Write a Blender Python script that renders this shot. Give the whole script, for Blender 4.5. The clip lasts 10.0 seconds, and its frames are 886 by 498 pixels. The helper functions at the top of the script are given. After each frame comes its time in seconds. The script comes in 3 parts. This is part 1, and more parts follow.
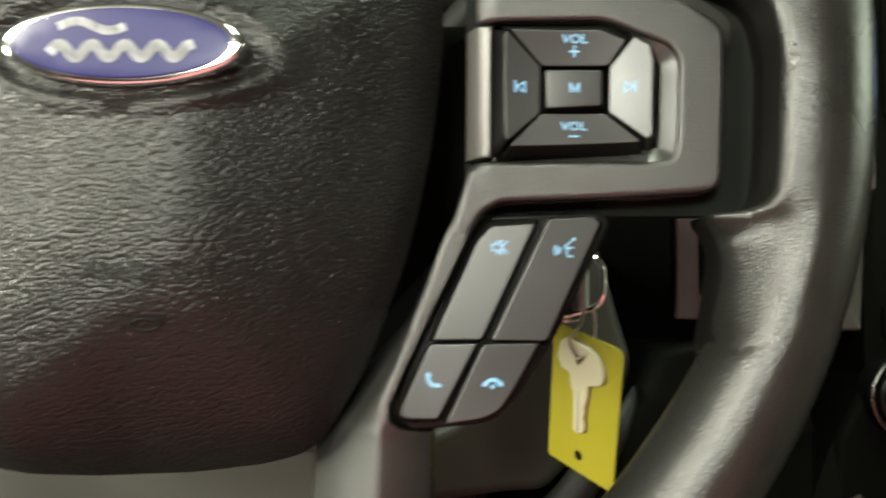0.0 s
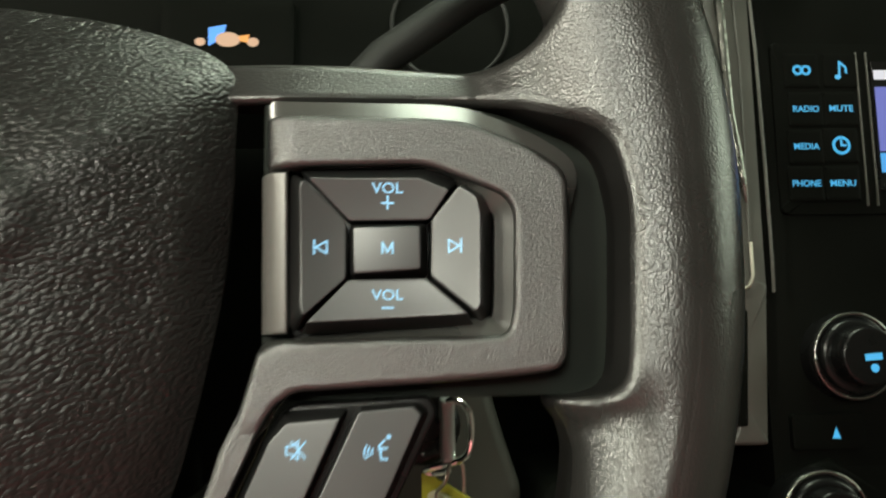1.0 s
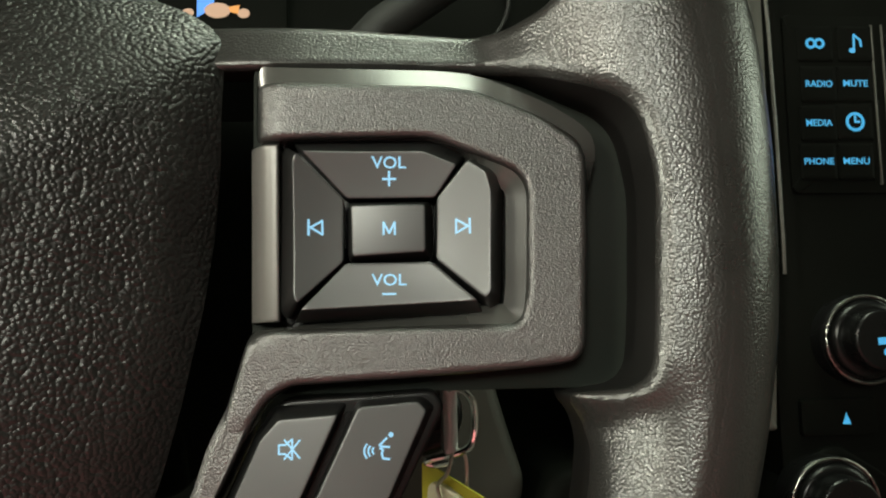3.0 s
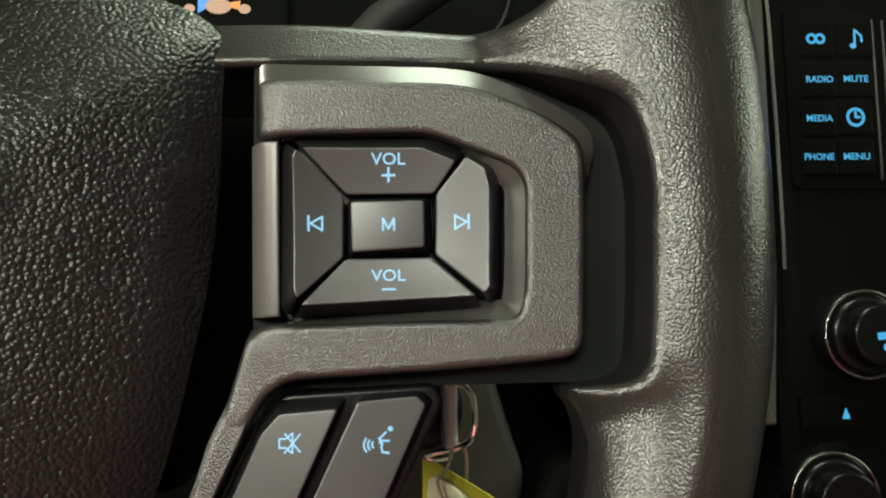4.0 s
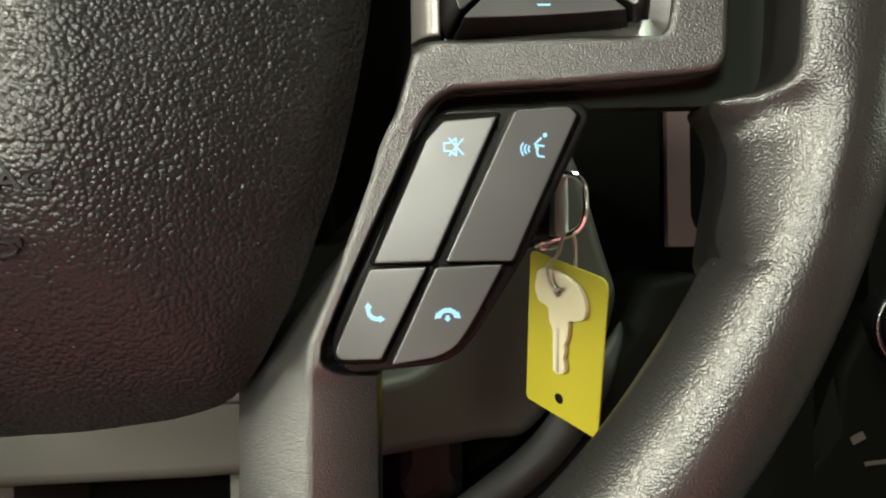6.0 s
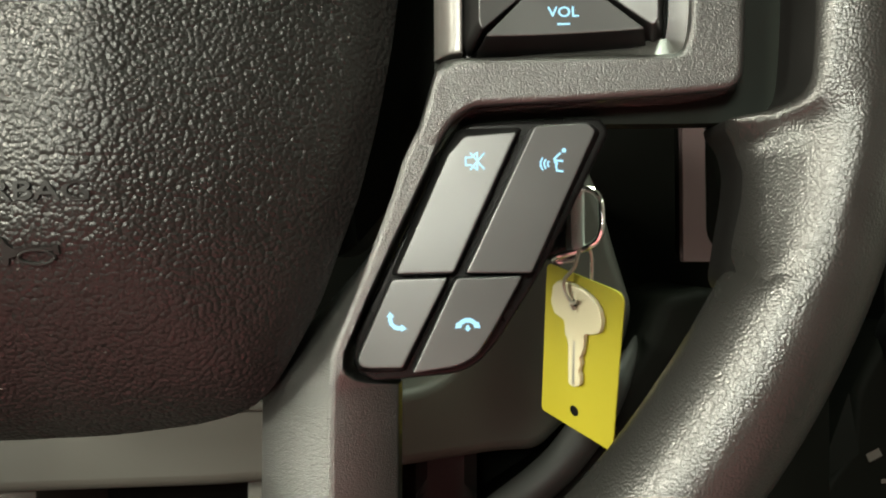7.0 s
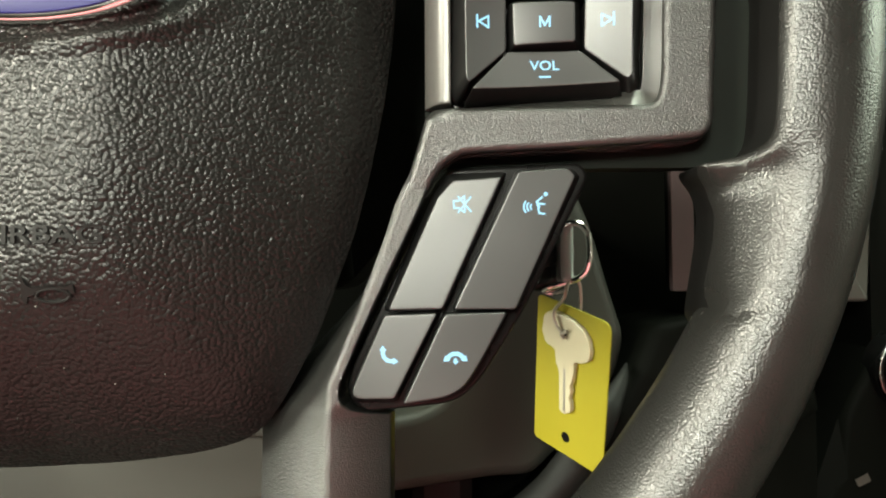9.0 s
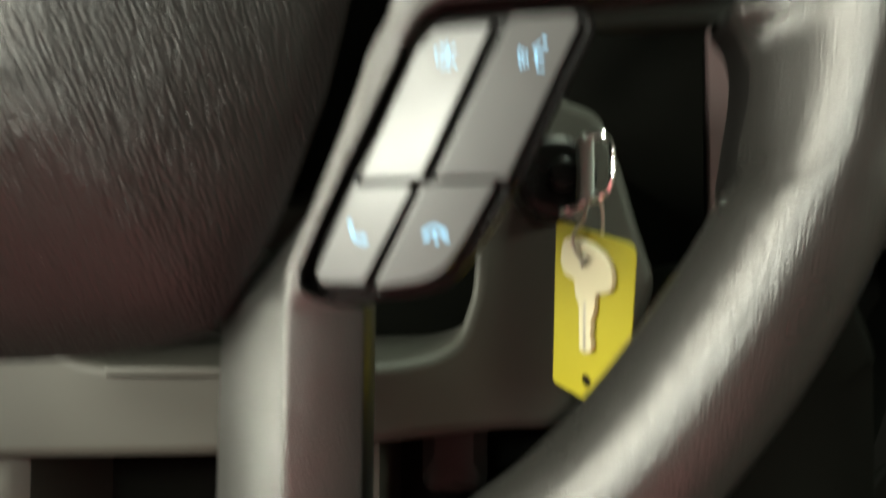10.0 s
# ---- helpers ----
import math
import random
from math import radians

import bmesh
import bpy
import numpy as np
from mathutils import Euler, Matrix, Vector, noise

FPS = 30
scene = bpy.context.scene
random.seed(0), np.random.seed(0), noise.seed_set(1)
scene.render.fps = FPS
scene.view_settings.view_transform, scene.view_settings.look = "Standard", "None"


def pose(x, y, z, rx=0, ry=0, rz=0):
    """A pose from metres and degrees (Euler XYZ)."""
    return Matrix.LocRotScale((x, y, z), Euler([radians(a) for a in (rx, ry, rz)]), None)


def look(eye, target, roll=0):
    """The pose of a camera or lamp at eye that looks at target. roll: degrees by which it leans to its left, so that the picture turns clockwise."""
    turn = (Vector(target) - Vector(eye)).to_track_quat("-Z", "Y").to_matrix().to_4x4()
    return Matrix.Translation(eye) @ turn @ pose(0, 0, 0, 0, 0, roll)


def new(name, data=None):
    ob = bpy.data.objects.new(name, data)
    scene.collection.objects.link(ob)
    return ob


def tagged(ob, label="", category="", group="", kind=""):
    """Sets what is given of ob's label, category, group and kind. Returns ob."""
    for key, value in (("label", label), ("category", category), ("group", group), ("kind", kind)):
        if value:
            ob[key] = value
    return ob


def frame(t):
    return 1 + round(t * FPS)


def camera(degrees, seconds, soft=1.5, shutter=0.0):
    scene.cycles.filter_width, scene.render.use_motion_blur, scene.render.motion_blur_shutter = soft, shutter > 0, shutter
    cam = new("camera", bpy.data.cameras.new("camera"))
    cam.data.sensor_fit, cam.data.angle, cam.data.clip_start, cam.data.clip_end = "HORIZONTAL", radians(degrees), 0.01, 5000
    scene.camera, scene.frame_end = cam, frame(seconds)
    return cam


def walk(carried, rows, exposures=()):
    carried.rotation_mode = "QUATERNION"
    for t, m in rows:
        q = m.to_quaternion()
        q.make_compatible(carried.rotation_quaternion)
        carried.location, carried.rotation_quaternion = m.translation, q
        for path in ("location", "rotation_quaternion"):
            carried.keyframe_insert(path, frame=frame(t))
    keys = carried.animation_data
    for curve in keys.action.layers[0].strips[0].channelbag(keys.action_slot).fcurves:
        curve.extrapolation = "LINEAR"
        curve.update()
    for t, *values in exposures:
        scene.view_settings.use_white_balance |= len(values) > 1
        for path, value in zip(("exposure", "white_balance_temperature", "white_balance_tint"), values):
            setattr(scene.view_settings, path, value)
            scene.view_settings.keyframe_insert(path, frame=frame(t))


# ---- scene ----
cam = camera(60.5, 10.0, 2.1, 0.6)
EYE, TILT = 0.75, -25.0
PLACE = pose(0, 0, EYE, TILT, 0, 0)
# seconds, x, y, z, yaw, pitch, roll, before the tilt
ROWS = [
    (0, 0.00178, 0.00177, -0.01098, 0.50, 3.14, 0.381),
    (0.3, 0.01425, 0.00774, -0.00519, -0.830, 3.231, 0.072),
    (0.5, 0.01928, 0.00742, 0.00214, -1.260, 4.198, -0.751),
    (1, 0.03337, 0.03550, 0.02067, -4.074, 7.057, -1.035),
    (1.5, 0.03456, 0.04992, 0.02201, -5.025, 6.733, -1.152),
    (2, 0.03195, 0.04993, 0.02124, -5.073, 6.153, -1.079),
    (2.5, 0.03182, 0.04971, 0.02197, -4.718, 5.734, -1.074),
    (4, 0.03243, 0.04804, 0.02250, -4.330, 5.172, -1.057),
    (4.5, 0.03119, 0.04792, 0.01856, -4.081, 4.019, -1.038),
    (4.8, 0.02612, 0.04918, 0.00228, -3.615, 2.020, -0.935),
    (5, 0.02465, 0.04710, -0.00698, -3.083, 0.869, -1.118),
    (5.5, 0.01389, 0.04281, -0.01712, -1.618, -0.961, -1.154),
    (7, 0.00889, 0.03476, -0.01904, 0.449, 0.322, -0.456),
    (7.5, 0.00846, 0.03414, -0.01892, 0.565, 0.630, -0.295),
    (8, 0.01009, 0.03032, -0.01927, 0.581, 0.924, -0.266),
    (8.5, 0.00976, 0.02476, -0.01661, 0.589, 1.590, -0.431),
    (9, 0.01198, 0.02426, -0.01562, 0.661, 1.959, -0.454),
    (9.5, 0.01213, 0.02573, -0.01541, 1.156, 2.019, -0.082),
    (9.8, 0.01632, 0.03443, -0.01917, 2.409, 2.101, 0.546),
    (10, 0.02358, 0.05133, -0.04094, 3.955, 1.912, -0.039),
]
walk(cam, [(t, PLACE @ pose(x, y, z, 0, 0, yaw) @ pose(0, 0, 0, 90 + pitch) @ pose(0, 0, 0, 0, 0, roll)) for t, x, y, z, yaw, pitch, roll in ROWS],
     exposures=[(0, 0.15), (0.5, 0.05), (1, -0.02), (2.5, -0.17), (4.5, -0.17), (5.1, 0.2), (5.6, 0.33), (7, 0.46), (9, 0.5), (10, 0.52)])

# ---- light ----
world = bpy.data.worlds.new("night")
scene.world = world
world.use_nodes = True
world.node_tree.nodes["Background"].inputs[0].default_value = (0.5, 0.55, 0.5, 1)
world.node_tree.nodes["Background"].inputs[1].default_value = 0.01


def area(name, eye, target, sx, sy, watts, colour):
    data = bpy.data.lights.new(name, "AREA")
    data.shape, data.size, data.size_y, data.energy, data.color = "RECTANGLE", sx, sy, watts, colour
    ob = new(name, data)
    ob.matrix_world = look(eye, target)
    return ob


HUB = (-0.02, 0.2, 0.7)
area("dome_lamp", (-0.16, -0.46, 1.2), (-0.05, -0.1, 0.5), 0.2, 0.16, 9.2, (0.95, 0.97, 0.82))
area("door_lamp", (-0.63, -0.24, 1.29), HUB, 0.14, 0.12, 13.5, (1.0, 0.98, 0.8))
area("driver_window_light", (-0.80, 0.10, 0.71), HUB, 0.24, 0.2, 15.5, (0.97, 0.98, 0.8))
area("windscreen_light", (0.17, 0.53, 1.27), HUB, 0.3, 0.13, 7.0, (0.86, 1.0, 0.77))
# unseen lamp, added overhead for the bright patch on the panel's chamfer
area("chamfer_highlight_lamp", (0.115, 0.27, 1.28), HUB, 0.24, 0.13, 2.3, (0.86, 1.0, 0.77))
area("side_window_light", (1.1, 0.25, 1.0), HUB, 0.5, 0.3, 4.2, (0.86, 1.0, 0.77))


# ---- materials ----
def material(name, colour, rough=0.5, metal=0.0, grain=0.0, size=600.0, kind="noise", wear=0.0, coat=0.0, spec=0.5):
    """Colour with a fine grain of the given size (cells a metre) and a broad mottling."""
    m = bpy.data.materials.new(name)
    m.use_nodes = True
    n, l = m.node_tree.nodes, m.node_tree.links
    b = n["Principled BSDF"]
    b.inputs["Base Color"].default_value = (*colour, 1)
    b.inputs["Roughness"].default_value = rough
    b.inputs["Metallic"].default_value = metal
    b.inputs["Coat Weight"].default_value = coat
    b.inputs["Coat Roughness"].default_value = 0.15
    b.inputs["Specular IOR Level"].default_value = spec
    co = n.new("ShaderNodeTexCoord")
    broad = n.new("ShaderNodeTexNoise")
    broad.inputs["Scale"].default_value = 40
    broad.inputs["Detail"].default_value = 4
    l.new(co.outputs["Object"], broad.inputs["Vector"])
    if wear:
        mix = n.new("ShaderNodeMix")
        mix.data_type = "RGBA"
        mix.inputs[6].default_value = (*[c * (1 - wear) for c in colour], 1)
        mix.inputs[7].default_value = (*[min(1, c * (1 + wear)) for c in colour], 1)
        l.new(broad.outputs["Fac"], mix.inputs[0])
        l.new(mix.outputs[2], b.inputs["Base Color"])
        rr = n.new("ShaderNodeMapRange")
        rr.inputs["From Min"].default_value, rr.inputs["From Max"].default_value = 0.3, 0.7
        rr.inputs["To Min"].default_value, rr.inputs["To Max"].default_value = max(0.02, rough - 0.06), min(1, rough + 0.06)
        l.new(broad.outputs["Fac"], rr.inputs["Value"])
        l.new(rr.outputs["Result"], b.inputs["Roughness"])
    if grain:
        bump = n.new("ShaderNodeBump")
        bump.inputs["Distance"].default_value = grain
        bump.inputs["Strength"].default_value = 1.0
        if kind in ("leather", "pebble"):
            warp = n.new("ShaderNodeTexNoise")
            warp.inputs["Scale"].default_value = size * 0.6
            l.new(co.outputs["Object"], warp.inputs["Vector"])
            add = n.new("ShaderNodeVectorMath")
            add.operation = "MULTIPLY_ADD"
            add.inputs[1].default_value = ((0.65 if kind == "leather" else 0.35) / size,) * 3
            l.new(warp.outputs["Color"], add.inputs[0])
            l.new(co.outputs["Object"], add.inputs[2])
            cell = n.new("ShaderNodeTexVoronoi")
            cell.feature = "SMOOTH_F1"
            cell.inputs["Smoothness"].default_value = 0.35 if kind == "leather" else 0.12
            cell.inputs["Scale"].default_value = size
            l.new(add.outputs[0], cell.inputs["Vector"])
            hump = n.new("ShaderNodeMath")
            hump.operation = "POWER"
            hump.inputs[1].default_value = 1.7 if kind == "leather" else 1.25
            l.new(cell.outputs["Distance"], hump.inputs[0])
            top = n.new("ShaderNodeMath")
            top.operation = "SUBTRACT"
            top.inputs[0].default_value = 1.0
            l.new(hump.outputs[0], top.inputs[1])
            l.new(top.outputs[0], bump.inputs["Height"])
        else:
            fine = n.new("ShaderNodeTexNoise")
            fine.inputs["Scale"].default_value = size
            fine.inputs["Detail"].default_value = 3
            l.new(co.outputs["Object"], fine.inputs["Vector"])
            l.new(fine.outputs["Fac"], bump.inputs["Height"])
        l.new(bump.outputs["Normal"], b.inputs["Normal"])
    return m


def glow(name, colour, strength):
    m = bpy.data.materials.new(name)
    m.use_nodes = True
    b = m.node_tree.nodes["Principled BSDF"]
    b.inputs["Base Color"].default_value = (0.02, 0.02, 0.02, 1)
    b.inputs["Emission Color"].default_value = (*colour, 1)
    b.inputs["Emission Strength"].default_value = strength
    return m


RIM_LEATHER = material("rim_leather", (0.01, 0.0096, 0.009), 0.3, 0, 0.00008, 1900, "pebble", 0.12, 0, 0.5)
VINYL = material("airbag_vinyl", (0.005, 0.0048, 0.0045), 0.33, 0, 0.00028, 1050, "leather", 0.12, 0, 0.26)
SMOOTH_VINYL_AND_SHADE = material("smooth_vinyl_and_web_shade", (0.004, 0.0038, 0.0036), 0.5, 0, 0, 1, "noise", 0.1, 0, 0.2)
BEZEL = material("charcoal_plastic", (0.012, 0.0118, 0.0112), 0.34, 0, 0.0001, 3000, "pebble", 0.12, 0, 0.8)
SLOPE = material("smooth_charcoal_plastic", (0.03, 0.03, 0.028), 0.2, 0, 0, 1, "noise", 0.1, 0, 0.6)
TRENCH = material("trench_shade", (0.005, 0.0064, 0.005), 0.55, 0, 0.00003, 2000, "noise", 0.1, 0, 0.06)
BLACK = material("gloss_black_plastic", (0.003, 0.003, 0.003), 0.28, 0, 0, 1, "noise", 0.1, 0, 0.16)
BLACK_SIDE = material("button_side_and_spoke_shade", (0.006, 0.006, 0.006), 0.4, 0, 0, 1, "noise", 0.1, 0, 0.28)
BUTTON = material("satin_button", (0.045, 0.046, 0.047), 0.36, 0.3, 0.000003, 1500, "noise", 0.08)
PLATE = material("pale_satin_plastic", (0.09, 0.087, 0.082), 0.34, 0.3, 0.00002, 2500, "noise", 0.1)
CHROME = material("chrome", (0.8, 0.8, 0.78), 0.12, 1.0, 0, 1, "noise", 0.05)
WIRE = material("tarnished_wire", (0.35, 0.33, 0.28), 0.42, 1.0, 0.00002, 900, "noise", 0.3)
STEEL = material("grey_key_steel", (0.28, 0.3, 0.29), 0.4, 0.8, 0.00002, 900, "noise", 0.2)
DARK_CHROME = material("dark_chrome", (0.12, 0.12, 0.11), 0.3, 1.0, 0.0008, 200, "noise", 0.2)
BLUE = material("blue_enamel", (0.008, 0.007, 0.075), 0.35, 0, 0, 1, "noise", 0.1, 0, 0.2)
SILVER = material("silver_script", (0.15, 0.15, 0.16), 0.45, 0.5, 0, 1, "noise", 0.1)
YELLOW = material("yellow_card", (0.21, 0.185, 0.009), 0.55, 0, 0.00006, 500, "noise", 0.1, 0, 0.2)
BRASS = material("pale_brass", (0.4, 0.365, 0.25), 0.45, 0.2, 0.00002, 900, "noise", 0.12)
PANEL = material("taupe_plastic", (0.024, 0.0235, 0.02), 0.55, 0, 0.00005, 1800, "noise", 0.1, 0, 0.25)
DASH = material("dark_dash_plastic", (0.005, 0.005, 0.0047), 0.6, 0, 0.0001, 900, "noise", 0.2, 0, 0.2)
CONSOLE_AND_SHADE = material("console_black_and_gap_shade", (0.0024, 0.0026, 0.0022), 0.5, 0, 0.00003, 1500, "noise", 0.15, 0, 0.01)
TRIM = material("grey_trim", (0.032, 0.031, 0.027), 0.45, 0.1, 0.00003, 1500, "noise", 0.15)
REDDENED_TRIM = material("trim_with_red_reflection", (0.05, 0.035, 0.037), 0.6, 0, 0.00003, 1500, "noise", 0.15, 0, 0.2)
CLOTH = material("red_cloth", (0.6, 0.22, 0.25), 0.9, 0, 0.0006, 500, "noise", 0.2)
LINING = material("cabin_lining", (0.09, 0.09, 0.08), 0.9, 0, 0.0005, 400, "noise", 0.2)
BOUNCE_WALL = material("pale_bounce_wall", (0.16, 0.15, 0.13), 0.7, 0, 0.0003, 600, "noise", 0.1)
DUST = material("dust", (0.16, 0.155, 0.14), 0.8, 0, 0, 1, "noise", 0.2)
ICON = glow("backlit_cyan", (0.32, 0.72, 1.0), 1.0)
ICON_FAR = glow("backlit_blue", (0.05, 0.5, 0.9), 0.9)


from mathutils.geometry import delaunay_2d_cdt

# ---- shapes; lengths in millimetres, u right, v up along the wheel, w towards the driver ----
WHEEL = PLACE @ Matrix.Translation((-0.080, 0.195, 0.040)) @ pose(0, 0, 0, 90, 0, 0)


def thing(name, at, label, category, group="", kind=""):
    """An empty at a place in the wheel's frame."""
    ob = new(name)
    ob.empty_display_size = 0.01
    ob.matrix_world = WHEEL @ Matrix.Translation(Vector(at) / 1000)
    ob["at"] = at
    return tagged(ob, label, category, group, kind)


def part(name, bm, mat, parent, label="", angle=35):
    """Links a bmesh in the wheel's millimetres as one mesh under a thing or a part."""
    root = parent
    while root.parent:
        root = root.parent
    at = Vector(root["at"])
    for v in bm.verts:
        v.co = (v.co - at) / 1000
    bmesh.ops.recalc_face_normals(bm, faces=bm.faces)
    for f in bm.faces:
        f.smooth = True
    me = bpy.data.meshes.new(name)
    bm.to_mesh(me)
    bm.free()
    me.set_sharp_from_angle(angle=radians(angle))
    for m in mat if isinstance(mat, (list, tuple)) else (mat,):
        me.materials.append(m)
    ob = new(name, me)
    ob.parent = parent
    return tagged(ob, label)


def rounded(poly, r, n=4):
    """The polygon with its corners rounded off."""
    out = []
    for i, p in enumerate(poly):
        p, a, b = Vector(p), Vector(poly[i - 1]), Vector(poly[(i + 1) % len(poly)])
        rr = r[i] if isinstance(r, (list, tuple)) else r
        da, db = a - p, b - p
        k = min(rr, da.length * 0.45, db.length * 0.45)
        s, e = p + da.normalized() * k, p + db.normalized() * k
        for j in range(n + 1):
            t = j / n
            out.append(tuple(s * (1 - t) ** 2 + p * 2 * t * (1 - t) + e * t * t))
    return out


def shifted(poly, d):
    """The polygon moved inwards by d (outwards where d is negative)."""
    area2 = sum(a[0] * b[1] - b[0] * a[1] for a, b in zip(poly, poly[1:] + poly[:1]))
    sign = 1 if area2 > 0 else -1
    out = []
    for i, p in enumerate(poly):
        a, b = poly[i - 1], poly[(i + 1) % len(poly)]
        e1, e2 = Vector((p[0] - a[0], p[1] - a[1])), Vector((b[0] - p[0], b[1] - p[1]))
        e1 = e1.normalized() if e1.length > 1e-6 else e2.normalized()
        e2 = e2.normalized() if e2.length > 1e-6 else e1
        n1, n2 = Vector((-e1.y, e1.x)) * sign, Vector((-e2.y, e2.x)) * sign
        m = n1 + n2
        m = m / max(m.dot(m), 0.5) * 2
        out.append((p[0] + m.x * d, p[1] + m.y * d))
    return out


def loft(rings, closed=True, caps=True, bm=None):
    bm = bm or bmesh.new()
    rows = [[bm.verts.new(p) for p in ring] for ring in rings]
    n = len(rows[0])
    for a, b in zip(rows, rows[1:]):
        for i in range(n if closed else n - 1):
            j = (i + 1) % n
            bm.faces.new((a[i], a[j], b[j], b[i]))
    if caps:
        bm.faces.new(rows[0][::-1])
        bm.faces.new(rows[-1])
    return bm


def inside(pts, poly):
    """For each point its distance from the polygon's edge, negative outside."""
    p = np.array(pts, float)[:, None, :]
    a = np.array(poly, float)[None]
    b = np.roll(a, -1, 1)
    d = b - a
    t = np.clip(((p - a) * d).sum(-1) / np.maximum((d * d).sum(-1), 1e-12), 0, 1)
    near = np.sqrt((((a + t[..., None] * d) - p) ** 2).sum(-1)).min(1)
    cross = ((a[..., 1] > p[..., 1]) != (b[..., 1] > p[..., 1])) & (p[..., 0] < d[..., 0] * (p[..., 1] - a[..., 1]) / np.where(d[..., 1] == 0, 1e-12, d[..., 1]) + a[..., 0])
    return np.where(cross.sum(1) % 2 == 1, near, -near)


def split(poly, step, like=None):
    """The polygon with its sides cut into pieces about as long as step; like: cut as many times as the sides of that polygon."""
    like = like or poly
    out = []
    for a, b, c, d in zip(poly, poly[1:] + poly[:1], like, like[1:] + like[:1]):
        n = max(1, math.ceil(math.hypot(d[0] - c[0], d[1] - c[1]) / step))
        out += [(a[0] + (b[0] - a[0]) * k / n, a[1] + (b[1] - a[1]) * k / n) for k in range(n)]
    return out


def slab(poly, w0, w1, bev=0.6, flare=0.0, top=None, seg=4, bm=None, foot=None, cell=None, skirt=None, two=False):
    """A plate from w0 to w1 with a rounded front edge; flare widens its foot, foot gives the foot's own outline; top(u, v) adds to the front's height."""
    top = top or (lambda u, v: 0.0)
    bm = bm or bmesh.new()
    if cell:
        foot = split(foot, cell * 0.6, poly) if foot else None
        poly = split(poly, cell * 0.6)
    edge = [Vector(p) for p in poly]
    pts = list(edge)
    for k in range(1, seg + 1):
        d = bev * (1 - math.cos(k / seg * math.pi / 2)) if k < seg else bev * 1.02
        ring = shifted(poly, d)
        gap = inside(ring, poly)
        pts += [Vector(p) for p, g in zip(ring, gap) if abs(g - d) < 0.12 * d + 1e-4]
    for d in (bev + 0.25, bev + 0.6) if cell else ():
        ring = shifted(poly, d)
        pts += [Vector(p) for p, g in zip(ring, inside(ring, poly)) if g > d * 0.97]
    us, vs = [p[0] for p in poly], [p[1] for p in poly]
    step = cell or max(max(us) - min(us), max(vs) - min(vs)) / 14
    grid = [(min(us) + (i + 0.5 * (j % 2)) * step, min(vs) + j * step * 0.87) for i in range(int((max(us) - min(us)) / step) + 1) for j in range(int((max(vs) - min(vs)) / step / 0.87) + 1)]
    if grid:
        pts += [Vector(p) for p, g in zip(grid, inside(grid, poly)) if g > bev * 1.02 + step * 0.3 + (0.6 if cell else 0)]
    n = len(edge)
    out, _, faces, origins, _, _ = delaunay_2d_cdt(pts, [(i, (i + 1) % n) for i in range(n)], [], 1, 1e-6)
    depth = inside([(p.x, p.y) for p in out], poly)
    verts = []
    for p, g in zip(out, depth):
        q = 1 - min(1.0, max(0.0, float(g)) / bev)
        verts.append(bm.verts.new((p.x, p.y, w1 - bev * (1 - math.sqrt(max(0.0, 1 - q * q))) + top(p.x, p.y))))
    place = {o: k for k, os in enumerate(origins) for o in os}
    for f in faces:
        bm.faces.new([verts[i] for i in f])
    rim = [verts[place[i]] for i in range(n)]
    deep = w0 if callable(w0) else (lambda u, v: w0)
    low = [bm.verts.new((u, v, deep(u, v))) for u, v in (foot or shifted(poly, -flare))]
    for i in range(n):
        j = (i + 1) % n
        if rim[i] is not rim[j]:
            bm.faces.new((rim[i], rim[j], low[j], low[i])).material_index = 1 if two else 0
    if skirt is not None:
        base = [bm.verts.new((v.co.x, v.co.y, skirt)) for v in low]
        for i in range(n):
            j = (i + 1) % n
            bm.faces.new((low[i], low[j], base[j], base[i])).material_index = 1 if two else 0
        low = base
    bm.faces.new(low[::-1])
    return bm


def tube(path, r, closed=False, sides=10, bm=None):
    """A round rod along a path; r may differ from point to point."""
    pts = [Vector(p) for p in path]
    n = len(pts)
    up, rings = None, []
    for i, p in enumerate(pts):
        a = pts[i - 1] if closed or i else pts[0]
        b = pts[(i + 1) % n] if closed or i < n - 1 else pts[-1]
        d = (b - a).normalized()
        if up is None:
            up = d.orthogonal().normalized()
        up = (up - d * up.dot(d)).normalized()
        side = d.cross(up)
        rr = r[i] if isinstance(r, (list, tuple)) else r
        rings.append([p + (up * math.cos(k / sides * math.tau) + side * math.sin(k / sides * math.tau)) * rr for k in range(sides)])
    if closed:
        rings.append(rings[0])
    bm = loft(rings, caps=not closed, bm=bm)
    if closed:
        bmesh.ops.remove_doubles(bm, verts=bm.verts, dist=1e-5)
    return bm


def curved(pts, n=6):
    """A smooth line through the points."""
    pts = [Vector(p) for p in pts]
    out = []
    for i in range(len(pts) - 1):
        a, b, c, d = pts[max(0, i - 1)], pts[i], pts[i + 1], pts[min(len(pts) - 1, i + 2)]
        for k in range(n):
            t = k / n
            out.append(0.5 * (2 * b + (c - a) * t + (2 * a - 5 * b + 4 * c - d) * t * t + (3 * b - a - 3 * c + d) * t ** 3))
    return out + [pts[-1]]


def bar(bm, pts, width, w, thick=0.15):
    """A flat stroke along points, its front at w (a number, or a height for each place)."""
    high = w if callable(w) else (lambda u, v: w)
    for a, b in zip(pts, pts[1:]):
        a, b = Vector(a), Vector(b)
        d = (b - a).normalized() * width / 2
        s = Vector((-d.y, d.x))
        a, b = a - d * 0.6, b + d * 0.6
        q = [a - s, b - s, b + s, a + s]
        loft([[(p.x, p.y, high(p.x, p.y) + k) for p in q] for k in (-thick, 0.0)], bm=bm)
    return bm


